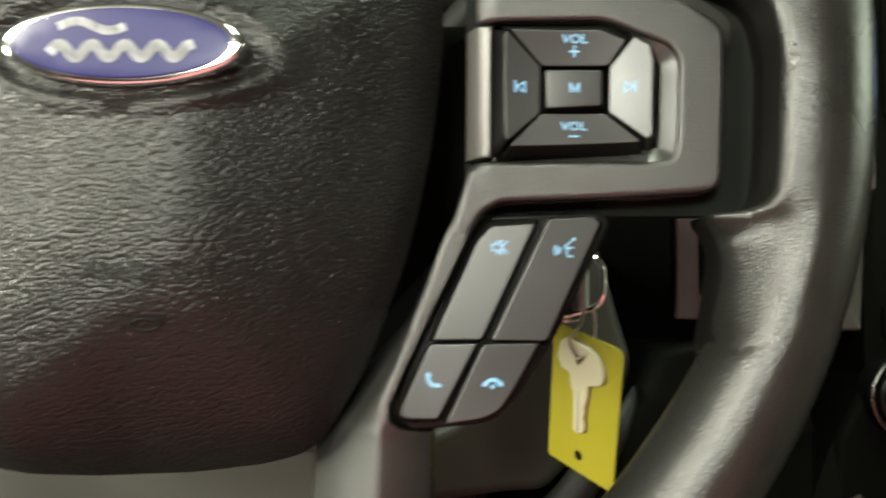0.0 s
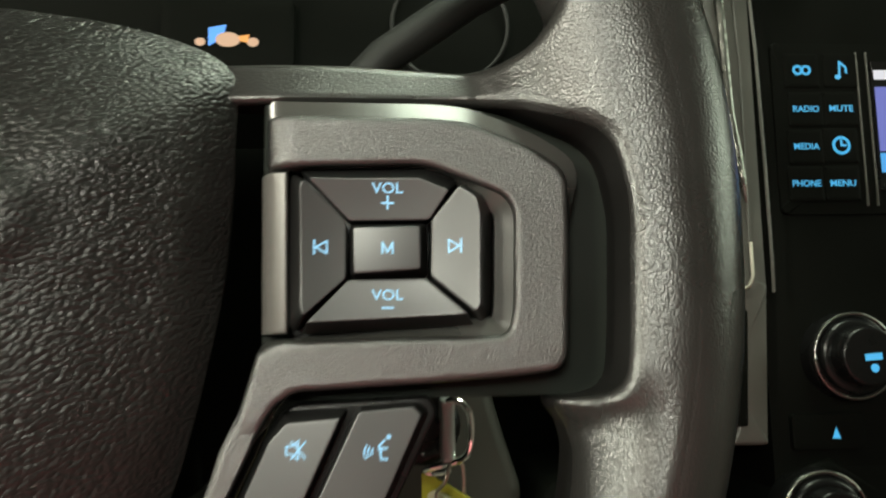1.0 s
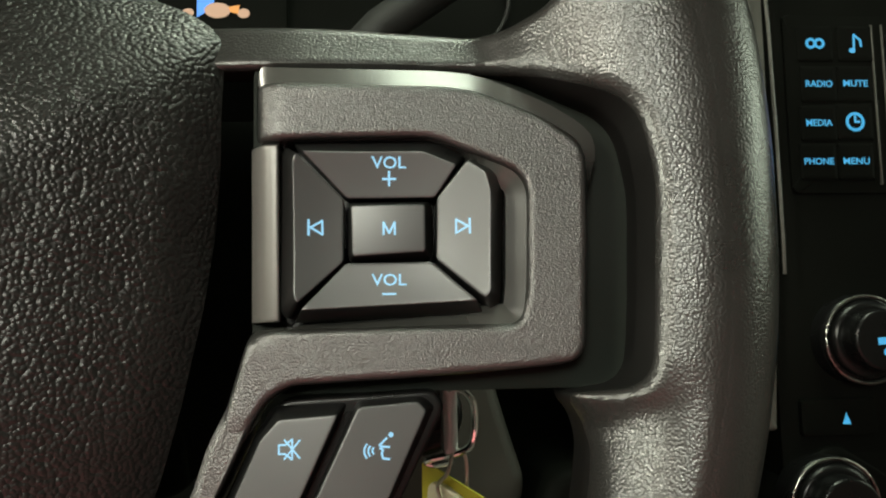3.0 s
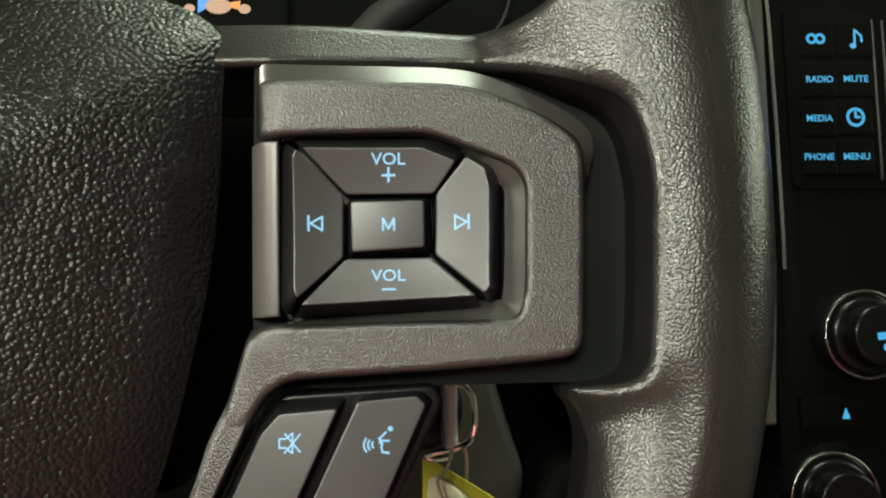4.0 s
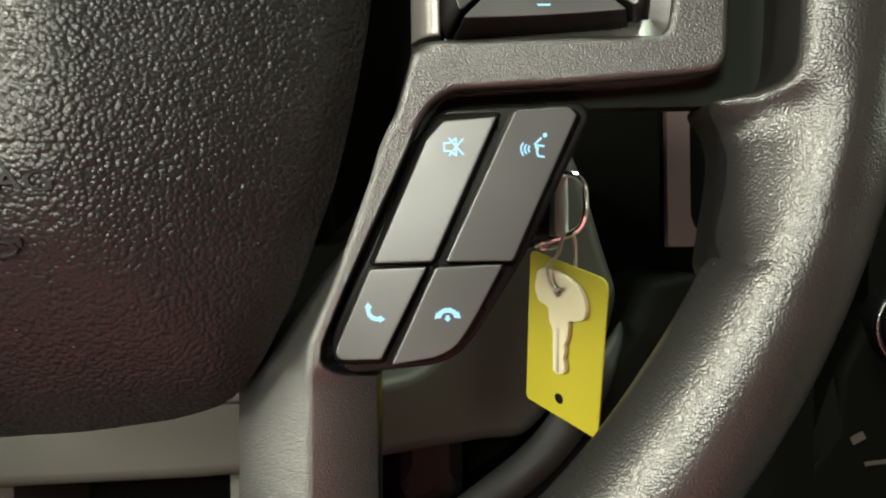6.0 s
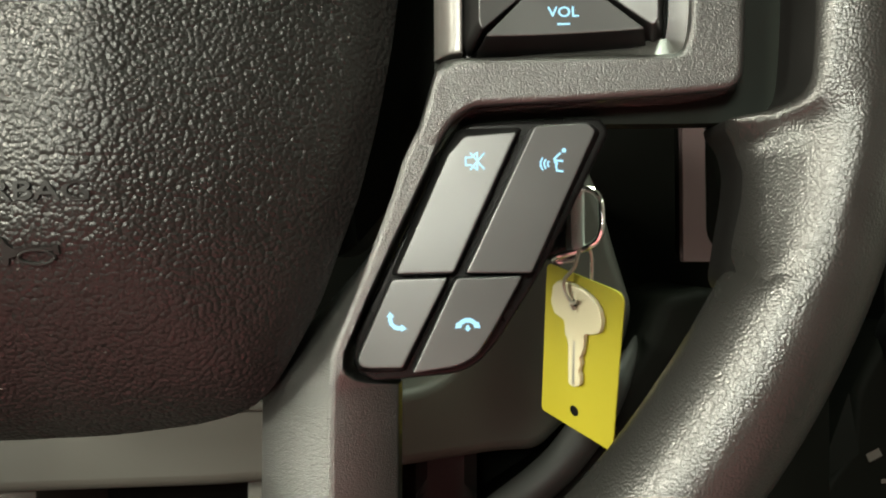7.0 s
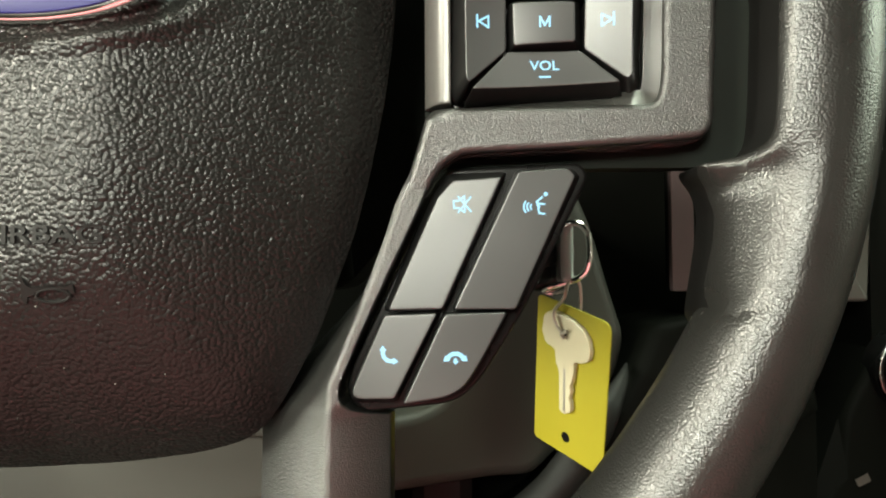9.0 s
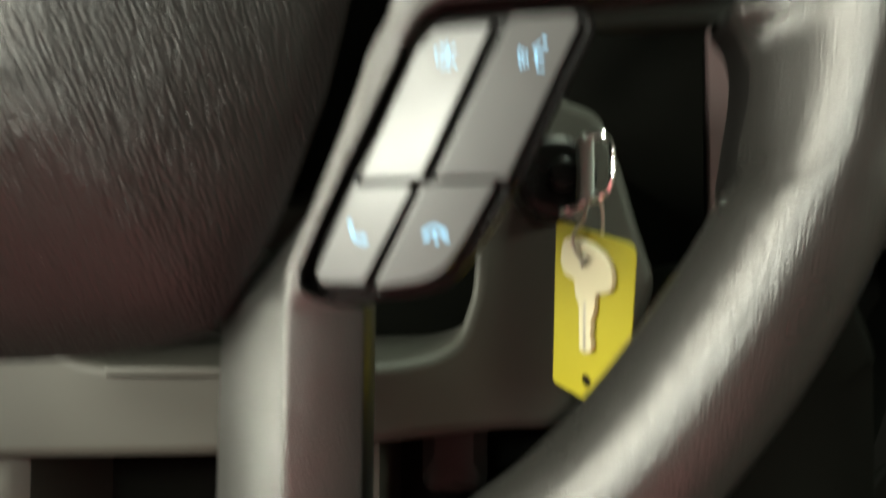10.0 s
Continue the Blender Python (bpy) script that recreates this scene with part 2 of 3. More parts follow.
def blob(bm, poly, w, thick=0.15):
    high = w if callable(w) else (lambda u, v: w)
    return loft([[(u, v, high(u, v) + k) for u, v in poly] for k in (-thick, 0.0)], bm=bm)


def disc(u, v, r, n=20, squash=1.0):
    return [(u + r * math.cos(k / n * math.tau), v + r * squash * math.sin(k / n * math.tau)) for k in range(n)]


def lettering(bm, body, u, v, height, w, thick=0.15, wide=1.0):
    """Centred words, as tall as height, on the height w."""
    high = w if callable(w) else (lambda a, b: w)
    data = bpy.data.curves.new("lettering", "FONT")
    data.body, data.align_x, data.align_y, data.size, data.extrude, data.resolution_u = body, "CENTER", "CENTER", 1.0, 0.1, 3
    data.offset = 0.012 if len(body) > 1 else 0.007
    ob = bpy.data.objects.new("lettering", data)
    me = bpy.data.meshes.new_from_object(ob)
    k = height / 0.72
    verts = []
    for p in me.vertices:
        x, y = u + p.co.x * k * wide, v + p.co.y * k
        verts.append(bm.verts.new((x, y, high(x, y) + (0.0 if p.co.z > 0 else -thick))))
    for f in me.polygons:
        try:
            bm.faces.new([verts[i] for i in f.vertices])
        except ValueError:
            pass
    bpy.data.objects.remove(ob)
    bpy.data.curves.remove(data)
    bpy.data.meshes.remove(me)
    return bm


# ---- the cabin that closes the place ----
def wall(name, lo, hi, mat, label):
    bm = bmesh.new()
    bmesh.ops.create_cube(bm, size=1)
    for v in bm.verts:
        v.co = Vector([(l + h) / 2 + c * (h - l) for l, h, c in zip(lo, hi, v.co)])
    bmesh.ops.bevel(bm, geom=bm.edges[:], offset=0.008, segments=2, affect="EDGES")
    me = bpy.data.meshes.new(name)
    bm.to_mesh(me)
    bm.free()
    me.materials.append(mat)
    return tagged(new(name, me), label, "wall", "", "structure")


wall("floor", (-0.9, -1.3, -0.05), (1.3, 1.0, 0.0), LINING, "dark grey cabin floor")
wall("ceiling", (-0.9, -1.3, 1.34), (1.3, 1.0, 1.4), LINING, "dark grey cabin roof lining")
wall("wall_south", (-0.9, -1.3, 0.0), (1.3, -1.2, 1.34), LINING, "dark grey cabin rear wall")
wall("wall_north", (-0.9, 0.95, 0.0), (1.3, 1.0, 1.34), DASH, "black surface in front of the cabin")
wall("wall_west", (-0.9, -1.2, 0.0), (-0.82, 0.95, 1.34), LINING, "dark grey driver's side wall")
# this unseen wall is paler than the lining to brighten the rim's right flank
wall("wall_east", (1.22, -1.2, 0.0), (1.3, 0.95, 1.34), BOUNCE_WALL, "unseen passenger's side wall, made pale to bounce light")
# two unseen red blocks, added to throw red onto cover and rim
wall("red_reflector", (-0.2, -0.9, 0.0), (0.66, -0.5, 0.8), CLOTH, "unseen red block added to redden reflections, in place of seat and legs")
wall("red_reflector_step", (-0.45, -0.62, 0.0), (0.4, -0.16, 0.48), CLOTH, "unseen red step added to redden reflections, in place of seat and legs")

# ---- steering wheel ----
wheel = thing("steering_wheel", (0, 0, 0), "black leather steering wheel with grey control spokes", "steering wheel")


def half_inside(u, v):
    """Half the rim's width on the inside: a little slimmer under the control spoke."""
    low = max(0.0, min(1.0, (-28 - v) / 12)) if u > 0 else 0.0
    near = max(0.0, min(1.0, (v + 95) / 35))
    return 15.5 - (1.4 + 1.8 * near) * low * low * (3 - 2 * low)


def crown(v):
    """How round the rim's front is: a half ellipse, flatter above the control spoke."""
    return 1.0 - 0.45 * max(0.0, min(1.0, (v - 2) / 38))


def rim_section(a):
    """The ring of the rim's cross-section at the angle a; thinner on the inside beside the control pocket."""
    u, v = math.cos(a), math.sin(a)
    inner = half_inside(173 * u, 173 * v)
    if u > 0.9:
        y = 173 * v
        edge = 167.0 / u
        f = max(0.0, min(1.0, (y + 72) / 18)) * max(0.0, min(1.0, (57 - y) / 13))
        f = f * f * (3 - 2 * f)
        inner = inner * (1 - f) + max(7.0, 173 - edge) * f
    ring = []
    for k in range(28):
        b = k / 28 * math.tau
        c, s = math.cos(b), math.sin(b)
        half = 15.5 if c > 0 else inner
        power = 1.0 if c > 0 else 0.6 + 0.4 * (inner / 15.5)
        r = 173 + half * math.copysign(abs(c) ** power, c)
        ring.append((r * u, r * v, 16.5 * (s ** crown(r * v) if s > 0 and u > 0 else s)))
    return ring


rings = [rim_section(k / 240 * math.tau) for k in range(240)]
bm = loft(rings + rings[:1], caps=False)
bmesh.ops.remove_doubles(bm, verts=bm.verts, dist=1e-4)
part("rim", bm, RIM_LEATHER, wheel, "grained black leather rim")

# leather web that joins the rim and the hub
WEB = [(70, 45.8), (70, 34.2), (115, 33.8), (132, 33.4), (139.4, 32.0), (158.8, 22.8), (161.8, 8), (160.7, -18), (159.4, -29.6), (147.2, -31.4),
       (147.6, -33.4), (150.0, -36.4), (151.4, -41.5), (150.8, -48.5), (149.6, -55), (148.6, -61), (147.8, -66), (154, -74), (166, -78), (174, -42), (179, 0), (172, 52), (158, 74), (152.5, 61), (148.4, 48.6), (143.8, 43.2), (138.6, 41.8), (131.6, 42.6), (104, 44.9)]
WEB_BENDS = [3, 3, 3, 3, 3, 6.5, 5, 5, 6, 0.8, 0.8] + [3] * 18


def ease(x):
    x = max(0.0, min(1.0, x))
    return x * x * (3 - 2 * x)


def web_top(u, v):
    """The leather's height: low on the spoke, and swelling broadly into the rim above and below the pocket."""
    r = math.hypot(u, v)
    above, below = ease((v - 3) / 26) * ease((62 - v) / 20), ease((-24 - v) / 11) * ease((v + 68) / 12)
    half = 15.5 if r > 173 else half_inside(u, v) * (1 - above) + 28 * above
    broad = above if r <= 173 else 0.0
    q = abs(r - 173) / half
    swell = 16.5 * (1 - q * q) ** (0.5 * crown(v) * (1 - broad) + 0.8 * broad) if q < 1 else -60 * (q - 1)
    if below and r < 173:
        q = (173 - r) / (half_inside(u, v) + 4.5 * ease((v + 66) / 30))
        slope = 16.5 * (1 - q * q) ** (1 - 0.5 * ease((-40 - v) / 28)) if q < 1 else -33 * (q - 1)
        swell = max(-10.0, swell * (1 - below) + slope * below)
        broad = max(broad, below)
    k = max(0.0, min(1.0, max((r - 172) / 4, (-48 - v) / 16, (v - 55) / 8)))
    e = ease((u - 128) / 30)
    flat, soft = -4.5 + 11.5 * e - 0.55 * max(0.0, v - 35) * (1 - e) - 0.004 * max(0.0, 98 - u) ** 2 - 13.0 * ease((-30 - v) / 11), 18.0 - 8.0 * broad
    h = max(0.0, soft - abs(swell - flat)) / soft
    return max(swell, flat) + h * h * soft * 0.25 * (1 - k) * max(0.0, min(1.0, (171 - r) / 9)) + 0.15 - 0.5 * k


# the leather's side walls take a darker, duller material as painted shade
part("upper_spoke", slab(rounded(WEB, WEB_BENDS, 6), -14, 0.0, 2.4, seg=6, cell=1.6, top=web_top, two=True), (RIM_LEATHER, SMOOTH_VINYL_AND_SHADE), wheel, "grained black leather spoke")
# the recess's shade and greenish light are put into the floor's colour
part("pocket_floor", slab(rounded([(86, 36), (86, -31), (165, -31), (168, 24), (140, 34)], 3), -13, -7, 0.1, cell=3, top=lambda u, v: 2.2 * max(0.0, min(1.0, (u - 146) / 16))), TRENCH, wheel, "recess floor round the control panel, shade put into its colour")

# control panel, open towards the hub
FRAME = [(87.8, 29.0), (87.8, 17.4), (98.9, 17.9), (121.3, 18.4), (129.3, 15.0), (139.9, 10.9), (139.2, -12), (138.0, -17.9), (87.0, -18.4), (84.8, -26),
         (81.2, -38), (80.4, -44), (82.8, -44), (85.9, -38.5), (88.3, -34), (90.0, -31.4), (94, -28.6), (119.5, -27.5), (140.8, -26.2), (150.2, -25.2),
         (151.4, 0.5), (151.7, 17), (143.5, 22.2), (136.9, 25), (130.3, 27.6), (123.7, 28.4)]
BENDS = [1.5, 1.5, 2, 6, 6, 5, 4, 5, 2, 3, 1, 0.5, 0.5, 1, 2, 3, 3, 3, 4, 5, 4, 5, 4, 4, 4, 4]
frame_line = rounded(FRAME, BENDS, 5)
# the chamfer runs out towards the hub and the call buttons
def runout(u, v):
    """How far the chamfer reaches: full along the top and on the inner slope beside the buttons."""
    if u < 141 and -19.5 < v < 18.7:
        return max(0.06, min(1.0, (u - 127) / 7.2))
    return max(0.08, min(1.0, (v - 8) / 9))


frame_foot = [(u + (a - u) * runout(u, v) * max(0.0, min(1.0, (u - 88) / 6)), v + (b - v) * runout(u, v)) for (u, v), (a, b) in zip(frame_line, shifted(frame_line, -3.8))]
frame_deep = lambda u, v: -2.2 + 2.2 * max(0.0, min(1.0, (u - 126) / 9)) if u < 141 and -18.5 < v < 15.5 else -0.4  # noqa: E731
part("control_panel", slab(frame_line, frame_deep, 3, 1.5, seg=5, cell=1.8, foot=frame_foot, skirt=-9, two=True, top=lambda u, v: -0.1 * max(0.0, 93.0 - u) ** 2 * max(0.0, min(1.0, (v + 21) / 3)) - 0.1 * max(0.0, -34 - v)), (BEZEL, SLOPE), wheel, "textured charcoal plastic panel")
part("cover_plate", slab([(86.2, 16.9), (92.1, 16.9), (92.1, -16.8), (86.0, -17.0)], -9, 0.6, 0.5, cell=1.5, top=lambda u, v: 0.1 * (u - 90) + 0.06 * v - 0.3 * max(0.0, 90.2 - u) ** 2), PLATE, wheel, "pale satin plate")
# near-black so that the gap beside the cover reads as shaded
part("hub_core", slab(rounded([(-60, 36), (-60, -60), (60, -60), (95, -20), (95, 36)], 5), -90, -50, 3), CONSOLE_AND_SHADE, wheel, "hub behind the cover, shade of the gap in its colour")
part("pad_bed", slab(rounded([(92.5, 18), (120.5, 18.6), (128.5, 14.4), (134, 12.8), (136, 8), (135.3, -10), (133.4, -16.6), (92.5, -17.6)], 1.5), -9, -5.0, 0.4), BLACK, wheel, "black bed under the buttons")


# ---- audio buttons: a dish of four round a middle one ----
def cap(name, low, high, top, label, lift=-1.0, bev=0.3, bend=(0.7, 1.2)):
    """A key whose dark sides rise from the outline low to the outline high, with the front on the plane top(u, v)."""
    bm = slab(rounded(high, bend[0], 4), lift, 0.0, bev, top=top, foot=rounded(low, bend[1], 4), cell=1.6, skirt=-6.0, two=True)
    return part(name, bm, (BUTTON, BLACK_SIDE), wheel, label)


def rise(u0, v0, du, dv, w0, slope, bend=0.0, across=0.0):
    """A front that rises from a point, steeper further out, and dished across."""
    def high(u, v):
        d, e = (u - u0) * du + (v - v0) * dv, (v - v0) * du - (u - u0) * dv
        return w0 + slope * d + bend * d * d + across * e * e
    return high


TOP_UP = rise(113, 6.6, 0, 1, 2.8, 0.14, 0.006, 0.004)
TOP_DOWN = rise(113, -5.6, 0, -1, 2.8, 0.11, 0.006, 0.004)
TOP_NEXT = rise(122, 0, 1, 0, 2.8, 0.26, 0.006, 0.004)
TOP_PREV = rise(104, 0, -1, 0, 2.8, 0.16, 0.010, 0.006)
TOP_MODE = rise(113, 0, 0, 1, 4.2, 0.03, -0.004, -0.004)
key_up = cap("volume_button", [(94.3, 17.8), (122.4, 18.1), (128.2, 14.9), (121.7, 6.3), (105.2, 6.3)], [(96.9, 14.9), (119.6, 15.0), (126.0, 12.4), (121.8, 6.3), (105.1, 6.2)], TOP_UP, "satin grey volume up button")
key_down = cap("volume_button", [(105.0, -6.2), (120.9, -6.1), (131.5, -15.9), (94.6, -17.1)], [(104.9, -6.1), (121.0, -6.0), (129.4, -13.5), (96.6, -14.8)], TOP_DOWN, "satin grey volume down button")
key_next = cap("skip_button", [(129.3, 14.9), (134.2, 12.3), (135.5, 8.8), (134.5, -13.8), (132.7, -15.3), (122.0, -5.5), (122.3, 6.0)], [(127.9, 13.1), (131.4, 10.6), (132.2, 6.8), (131.7, -11.9), (130.7, -13.1), (121.9, -5.5), (122.2, 6.1)], TOP_NEXT, "satin grey skip forward button")
key_prev = cap("skip_button", [(93.2, 17.3), (104.4, 6.1), (104.3, -5.8), (93.7, -16.6), (92.2, -15.0), (92.1, 15.4)], [(95.8, 14.5), (104.5, 6.1), (104.4, -5.8), (96.0, -13.5), (95.4, -12.0), (95.2, 13.0)], TOP_PREV, "satin grey skip back button")
key_mode = cap("mode_button", [(105.2, 5.7), (121.3, 5.8), (121.4, -5.5), (105.2, -5.6)], [(105.9, 4.7), (119.8, 4.8), (119.8, -4.1), (106.1, -4.9)], TOP_MODE, "satin grey mode button", 1.0)


def over(top, by=0.08):
    return lambda u, v: top(u, v) + by


bm = lettering(bmesh.new(), "VOL", 113.1, 12.75, 2.25, over(TOP_UP), wide=1.08)
bar(bm, [(111.9, 9.8), (114.3, 9.8)], 0.45, over(TOP_UP))
bar(bm, [(113.1, 8.6), (113.1, 11.2)], 0.45, over(TOP_UP, 0.1))
part("icon", bm, ICON, key_up, "backlit pale blue volume lettering")
bm = lettering(bmesh.new(), "VOL", 112.9, -9.45, 2.25, over(TOP_DOWN), wide=1.08)
bar(bm, [(111.7, -12.0), (114.1, -12.0)], 0.4, over(TOP_DOWN))
part("icon", bm, ICON, key_down, "backlit pale blue volume lettering")
bm = bar(bmesh.new(), [(111.95, -0.85), (111.95, 1.4), (113.0, -0.6), (114.05, 1.4), (114.05, -0.85)], 0.42, over(TOP_MODE))
part("icon", bm, ICON, key_mode, "backlit pale blue letter")


def skip_icon(u, v, s, top):
    bm = bmesh.new()
    bar(bm, [(u - 1.25 * s, v + 1.3), (u + 0.9 * s, v), (u - 1.25 * s, v - 1.3), (u - 1.25 * s, v + 1.3)], 0.4, top)
    bar(bm, [(u + 1.25 * s, v - 1.4), (u + 1.25 * s, v + 1.4)], 0.42, top)
    return bm


part("icon", skip_icon(126.9, 0.6, 1, over(TOP_NEXT)), ICON, key_next, "backlit pale blue skip sign")
part("icon", skip_icon(99.3, 0.6, -1, over(TOP_PREV)), ICON, key_prev, "backlit pale blue skip sign")

# ---- lower spoke and call buttons ----
def along_arm(v, pairs):
    return float(np.interp(-v, [-a for a, _ in pairs], [b for _, b in pairs]))


RIDGE = [(-26, 84.6), (-47, 78.2), (-65, 71.2), (-79.5, 65.2), (-86, 64.4), (-162, 63.2)]
BAND = [(-31.4, 90), (-36.5, 87), (-67, 72.5), (-80, 66.9), (-83, 67.0), (-84.4, 67.9), (-85.5, 69.4), (-86.3, 71.4), (-86.9, 74), (-87.4, 77.8), (-162, 77)]
LEFT = [(-28, 83.4), (-38, 79.6), (-58, 70.8), (-66, 64.2), (-74, 57.0), (-80, 51.4), (-85, 47.0), (-91, 45.8), (-162, 45)]
DEEP = [(-35, -14), (-66, -20), (-80, -17), (-87, -11.5), (-162, -10)]
rows = []
for v in (-28, -33, -36, -40, -46, -52, -58, -63, -68, -72, -76, -79.5, -82, -83, -83.8, -84.4, -85, -85.5, -85.9, -86.3, -86.6, -86.9, -87.15, -87.4, -89, -92, -100, -120, -162):
    left, ridge, band, deep = along_arm(v, LEFT), along_arm(v, RIDGE), along_arm(v, BAND), along_arm(v, DEEP)
    tuck = max(0.0, v + 39)
    left, ridge, band = left + 0.2 * tuck, ridge + 0.2 * tuck, band - 0.15 * tuck
    soft = min(0.9, (band - ridge) * 0.3)
    sink = 0.12 * max(0.0, v + 38)
    fall = 0.75 * max(0.0, band - ridge - 3) if v < -60 else 0.0
    rows.append([(left, v, deep - 3), (left + 0.8, v, deep), (ridge - 1.0, v, 2.3 - sink), (ridge - 0.4, v, 2.8 - sink), (ridge + soft * 0.5, v, 2.98 - sink), (ridge + soft, v, 2.95 - sink), (band - soft * 0.6, v, 2.9 - sink - fall), (band - 0.1, v, 2.4 - sink - fall), (band, v, 1.8 - sink - fall), (band + 0.5, v, -9), (band - 3, v, -38), (left + 2, v, -38)])
bm = loft(rows)
bmesh.ops.recalc_face_normals(bm, faces=bm.faces)
# faces turned right get a darker colour that stands in for their shade
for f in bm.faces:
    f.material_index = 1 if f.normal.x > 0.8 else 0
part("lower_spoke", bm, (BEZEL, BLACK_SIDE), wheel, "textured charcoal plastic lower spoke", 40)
PAD = [(92.3, -31.5), (121.5, -30.3), (123.4, -33.5), (108.2, -63.8), (99.2, -78), (94.6, -83), (90, -84.8), (79, -85.8), (72.5, -86.4), (69, -84.3), (67.8, -81), (69, -76), (88.8, -35.5)]
part("button_bed", slab(rounded(PAD, 2.2, 3), -9, -1.8, 0.8, cell=2.0), BLACK, wheel, "gloss black bed under the call buttons")
TOP_A = rise(90, -58, 0.7, -0.7, 3.3, 0.06)
TOP_B = rise(106, -58, 0.9, 0.4, 3.6, -0.07)
key_mute = cap("mute_button", [(91.0, -32.6), (104.8, -32.3), (90.6, -63.5), (76.3, -63.7), (87.4, -38.0)], [(92.4, -34.7), (103.2, -34.0), (89.8, -63.1), (77.9, -63.3), (89.0, -38.4)], TOP_A, "satin grey mute button", -1.8)
key_voice = cap("voice_button", [(106.6, -32.0), (119.0, -31.4), (121.4, -33.4), (107.0, -63.4), (91.9, -63.4)], [(106.9, -32.8), (118.0, -32.1), (119.6, -33.8), (105.9, -63.2), (92.4, -63.1)], TOP_B, "satin grey voice command button", -1.8)
key_call = cap("call_button", [(76.4, -64.2), (89.4, -64.0), (79.4, -84.2), (67.6, -84.4)], [(77.1, -64.4), (88.6, -64.1), (79.1, -82.6), (69.0, -82.7)], TOP_A, "satin grey call button", -1.8, bend=([0.7, 0.7, 0.7, 3.4], [1.2, 1.2, 1.2, 4.2]))
key_end = cap("hang_up_button", [(90.0, -64.0), (104.8, -63.8), (98.6, -75.2), (94.6, -81.2), (90.6, -83.2), (80.6, -84.3)], [(90.4, -64.2), (103.9, -63.9), (98.0, -74.6), (94.3, -80.1), (90.5, -82.1), (81.3, -83.4)], TOP_B, "satin grey hang-up button", -1.8, bend=([0.7, 0.7, 3, 3, 3, 0.7], [1.2, 1.2, 3, 3, 3, 1.2]))


def mute_icon(u, v, top):
    bm = bmesh.new()
    bar(bm, [(u - 1.9, v + 0.8), (u - 0.8, v + 0.8), (u + 0.5, v + 1.8), (u + 0.5, v - 1.8), (u - 0.8, v - 0.8), (u - 1.9, v - 0.8), (u - 1.9, v + 0.8)], 0.34, top)
    bar(bm, [(u - 0.9, v + 1.7), (u + 1.9, v - 1.6)], 0.34, over(top, 0.03))
    bar(bm, [(u - 0.9, v - 1.7), (u + 1.9, v + 1.6)], 0.34, over(top, 0.05))
    return bm


def voice_icon(u, v, top):
    bm = bmesh.new()
    for r in (1.3, 2.1, 2.9):
        bar(bm, [(u + 0.3 - r * 0.95 * math.cos(a), v - 0.5 + r * 0.75 * math.sin(a)) for a in (-0.6, -0.2, 0.2, 0.6)], 0.36, top)
    bar(bm, [(u + 1.7, v + 1.7), (u + 0.4, v + 0.5), (u + 0.8, v + 0.2), (u + 2.2, v + 0.1)], 0.42, top)
    bar(bm, [(u + 0.5, v - 0.1), (u + 1.0, v - 0.4), (u + 0.8, v - 1.0), (u + 1.0, v - 1.9), (u + 2.2, v - 2.1)], 0.42, over(top, 0.02))
    blob(bm, disc(u + 2.5, v + 2.3, 0.48), over(top, 0.03))
    return bm


def handset(u, v, turn, s, top, extra=False):
    c, d = math.cos(turn), math.sin(turn)
    spin = lambda p: (u + s * (p[0] * c - p[1] * d), v + s * (p[0] * d + p[1] * c))  # noqa: E731
    bm = bmesh.new()
    arc = [spin((2.5 * math.sin(a), 3.2 * math.cos(a) - 2.7)) for a in (-0.85, -0.55, -0.2, 0.2, 0.55, 0.85)]
    bar(bm, arc, 0.95 * s, top)
    for k in (-1, 1):
        blob(bm, [spin(p) for p in ((k * 2.75, -1.3), (k * 1.35, -1.15), (k * 1.2, -0.2), (k * 2.4, 0.05))], over(top, 0.03))
    if extra:
        blob(bm, [spin(p) for p in ((0, -2.0), (0.75, -1.2), (0.35, -1.2), (0.35, -0.6), (-0.35, -0.6), (-0.35, -1.2), (-0.75, -1.2))], over(top, 0.04))
    return bm


part("icon", mute_icon(94.4, -40.0, over(TOP_A)), ICON, key_mute, "backlit pale blue crossed loudspeaker")
part("icon", voice_icon(110.4, -40.2, over(TOP_B)), ICON, key_voice, "backlit pale blue talking sign")
part("icon", handset(77.5, -73.6, math.radians(135), 0.9, over(TOP_A)), ICON, key_call, "backlit pale blue handset")
part("icon", handset(92.6, -73.2, 0, 0.95, over(TOP_B), True), ICON, key_end, "backlit pale blue handset laid down")

# ---- airbag cover ----
MID = (4.0, -20.0)
SIDE = [(4, 57), (30, 56.5), (48, 55), (62, 52), (72, 48), (78.8, 42.8), (80, 36.7), (79.6, 13.6), (78.6, 2.3), (76.6, -14.3), (73.5, -30.5), (69.5, -46), (60.7, -70), (52.5, -85), (48.4, -90.4), (44.5, -93.2), (35, -95.9), (16, -98.2)]
OUTLINE = SIDE + [(4, -98.8)] + [(8 - u, v) for u, v in SIDE[:0:-1]]


def along(poly, n):
    pts = [Vector(p) for p in poly] + [Vector(poly[0])]
    cum = [0.0]
    for a, b in zip(pts, pts[1:]):
        cum.append(cum[-1] + (b - a).length)
    out, i = [], 0
    for k in range(n):
        s = cum[-1] * k / n
        while cum[i + 1] < s:
            i += 1
        out.append(pts[i].lerp(pts[i + 1], (s - cum[i]) / (cum[i + 1] - cum[i])))
    return out


EMBLEM = (5.3, 5.9, 28.2, 9.8)


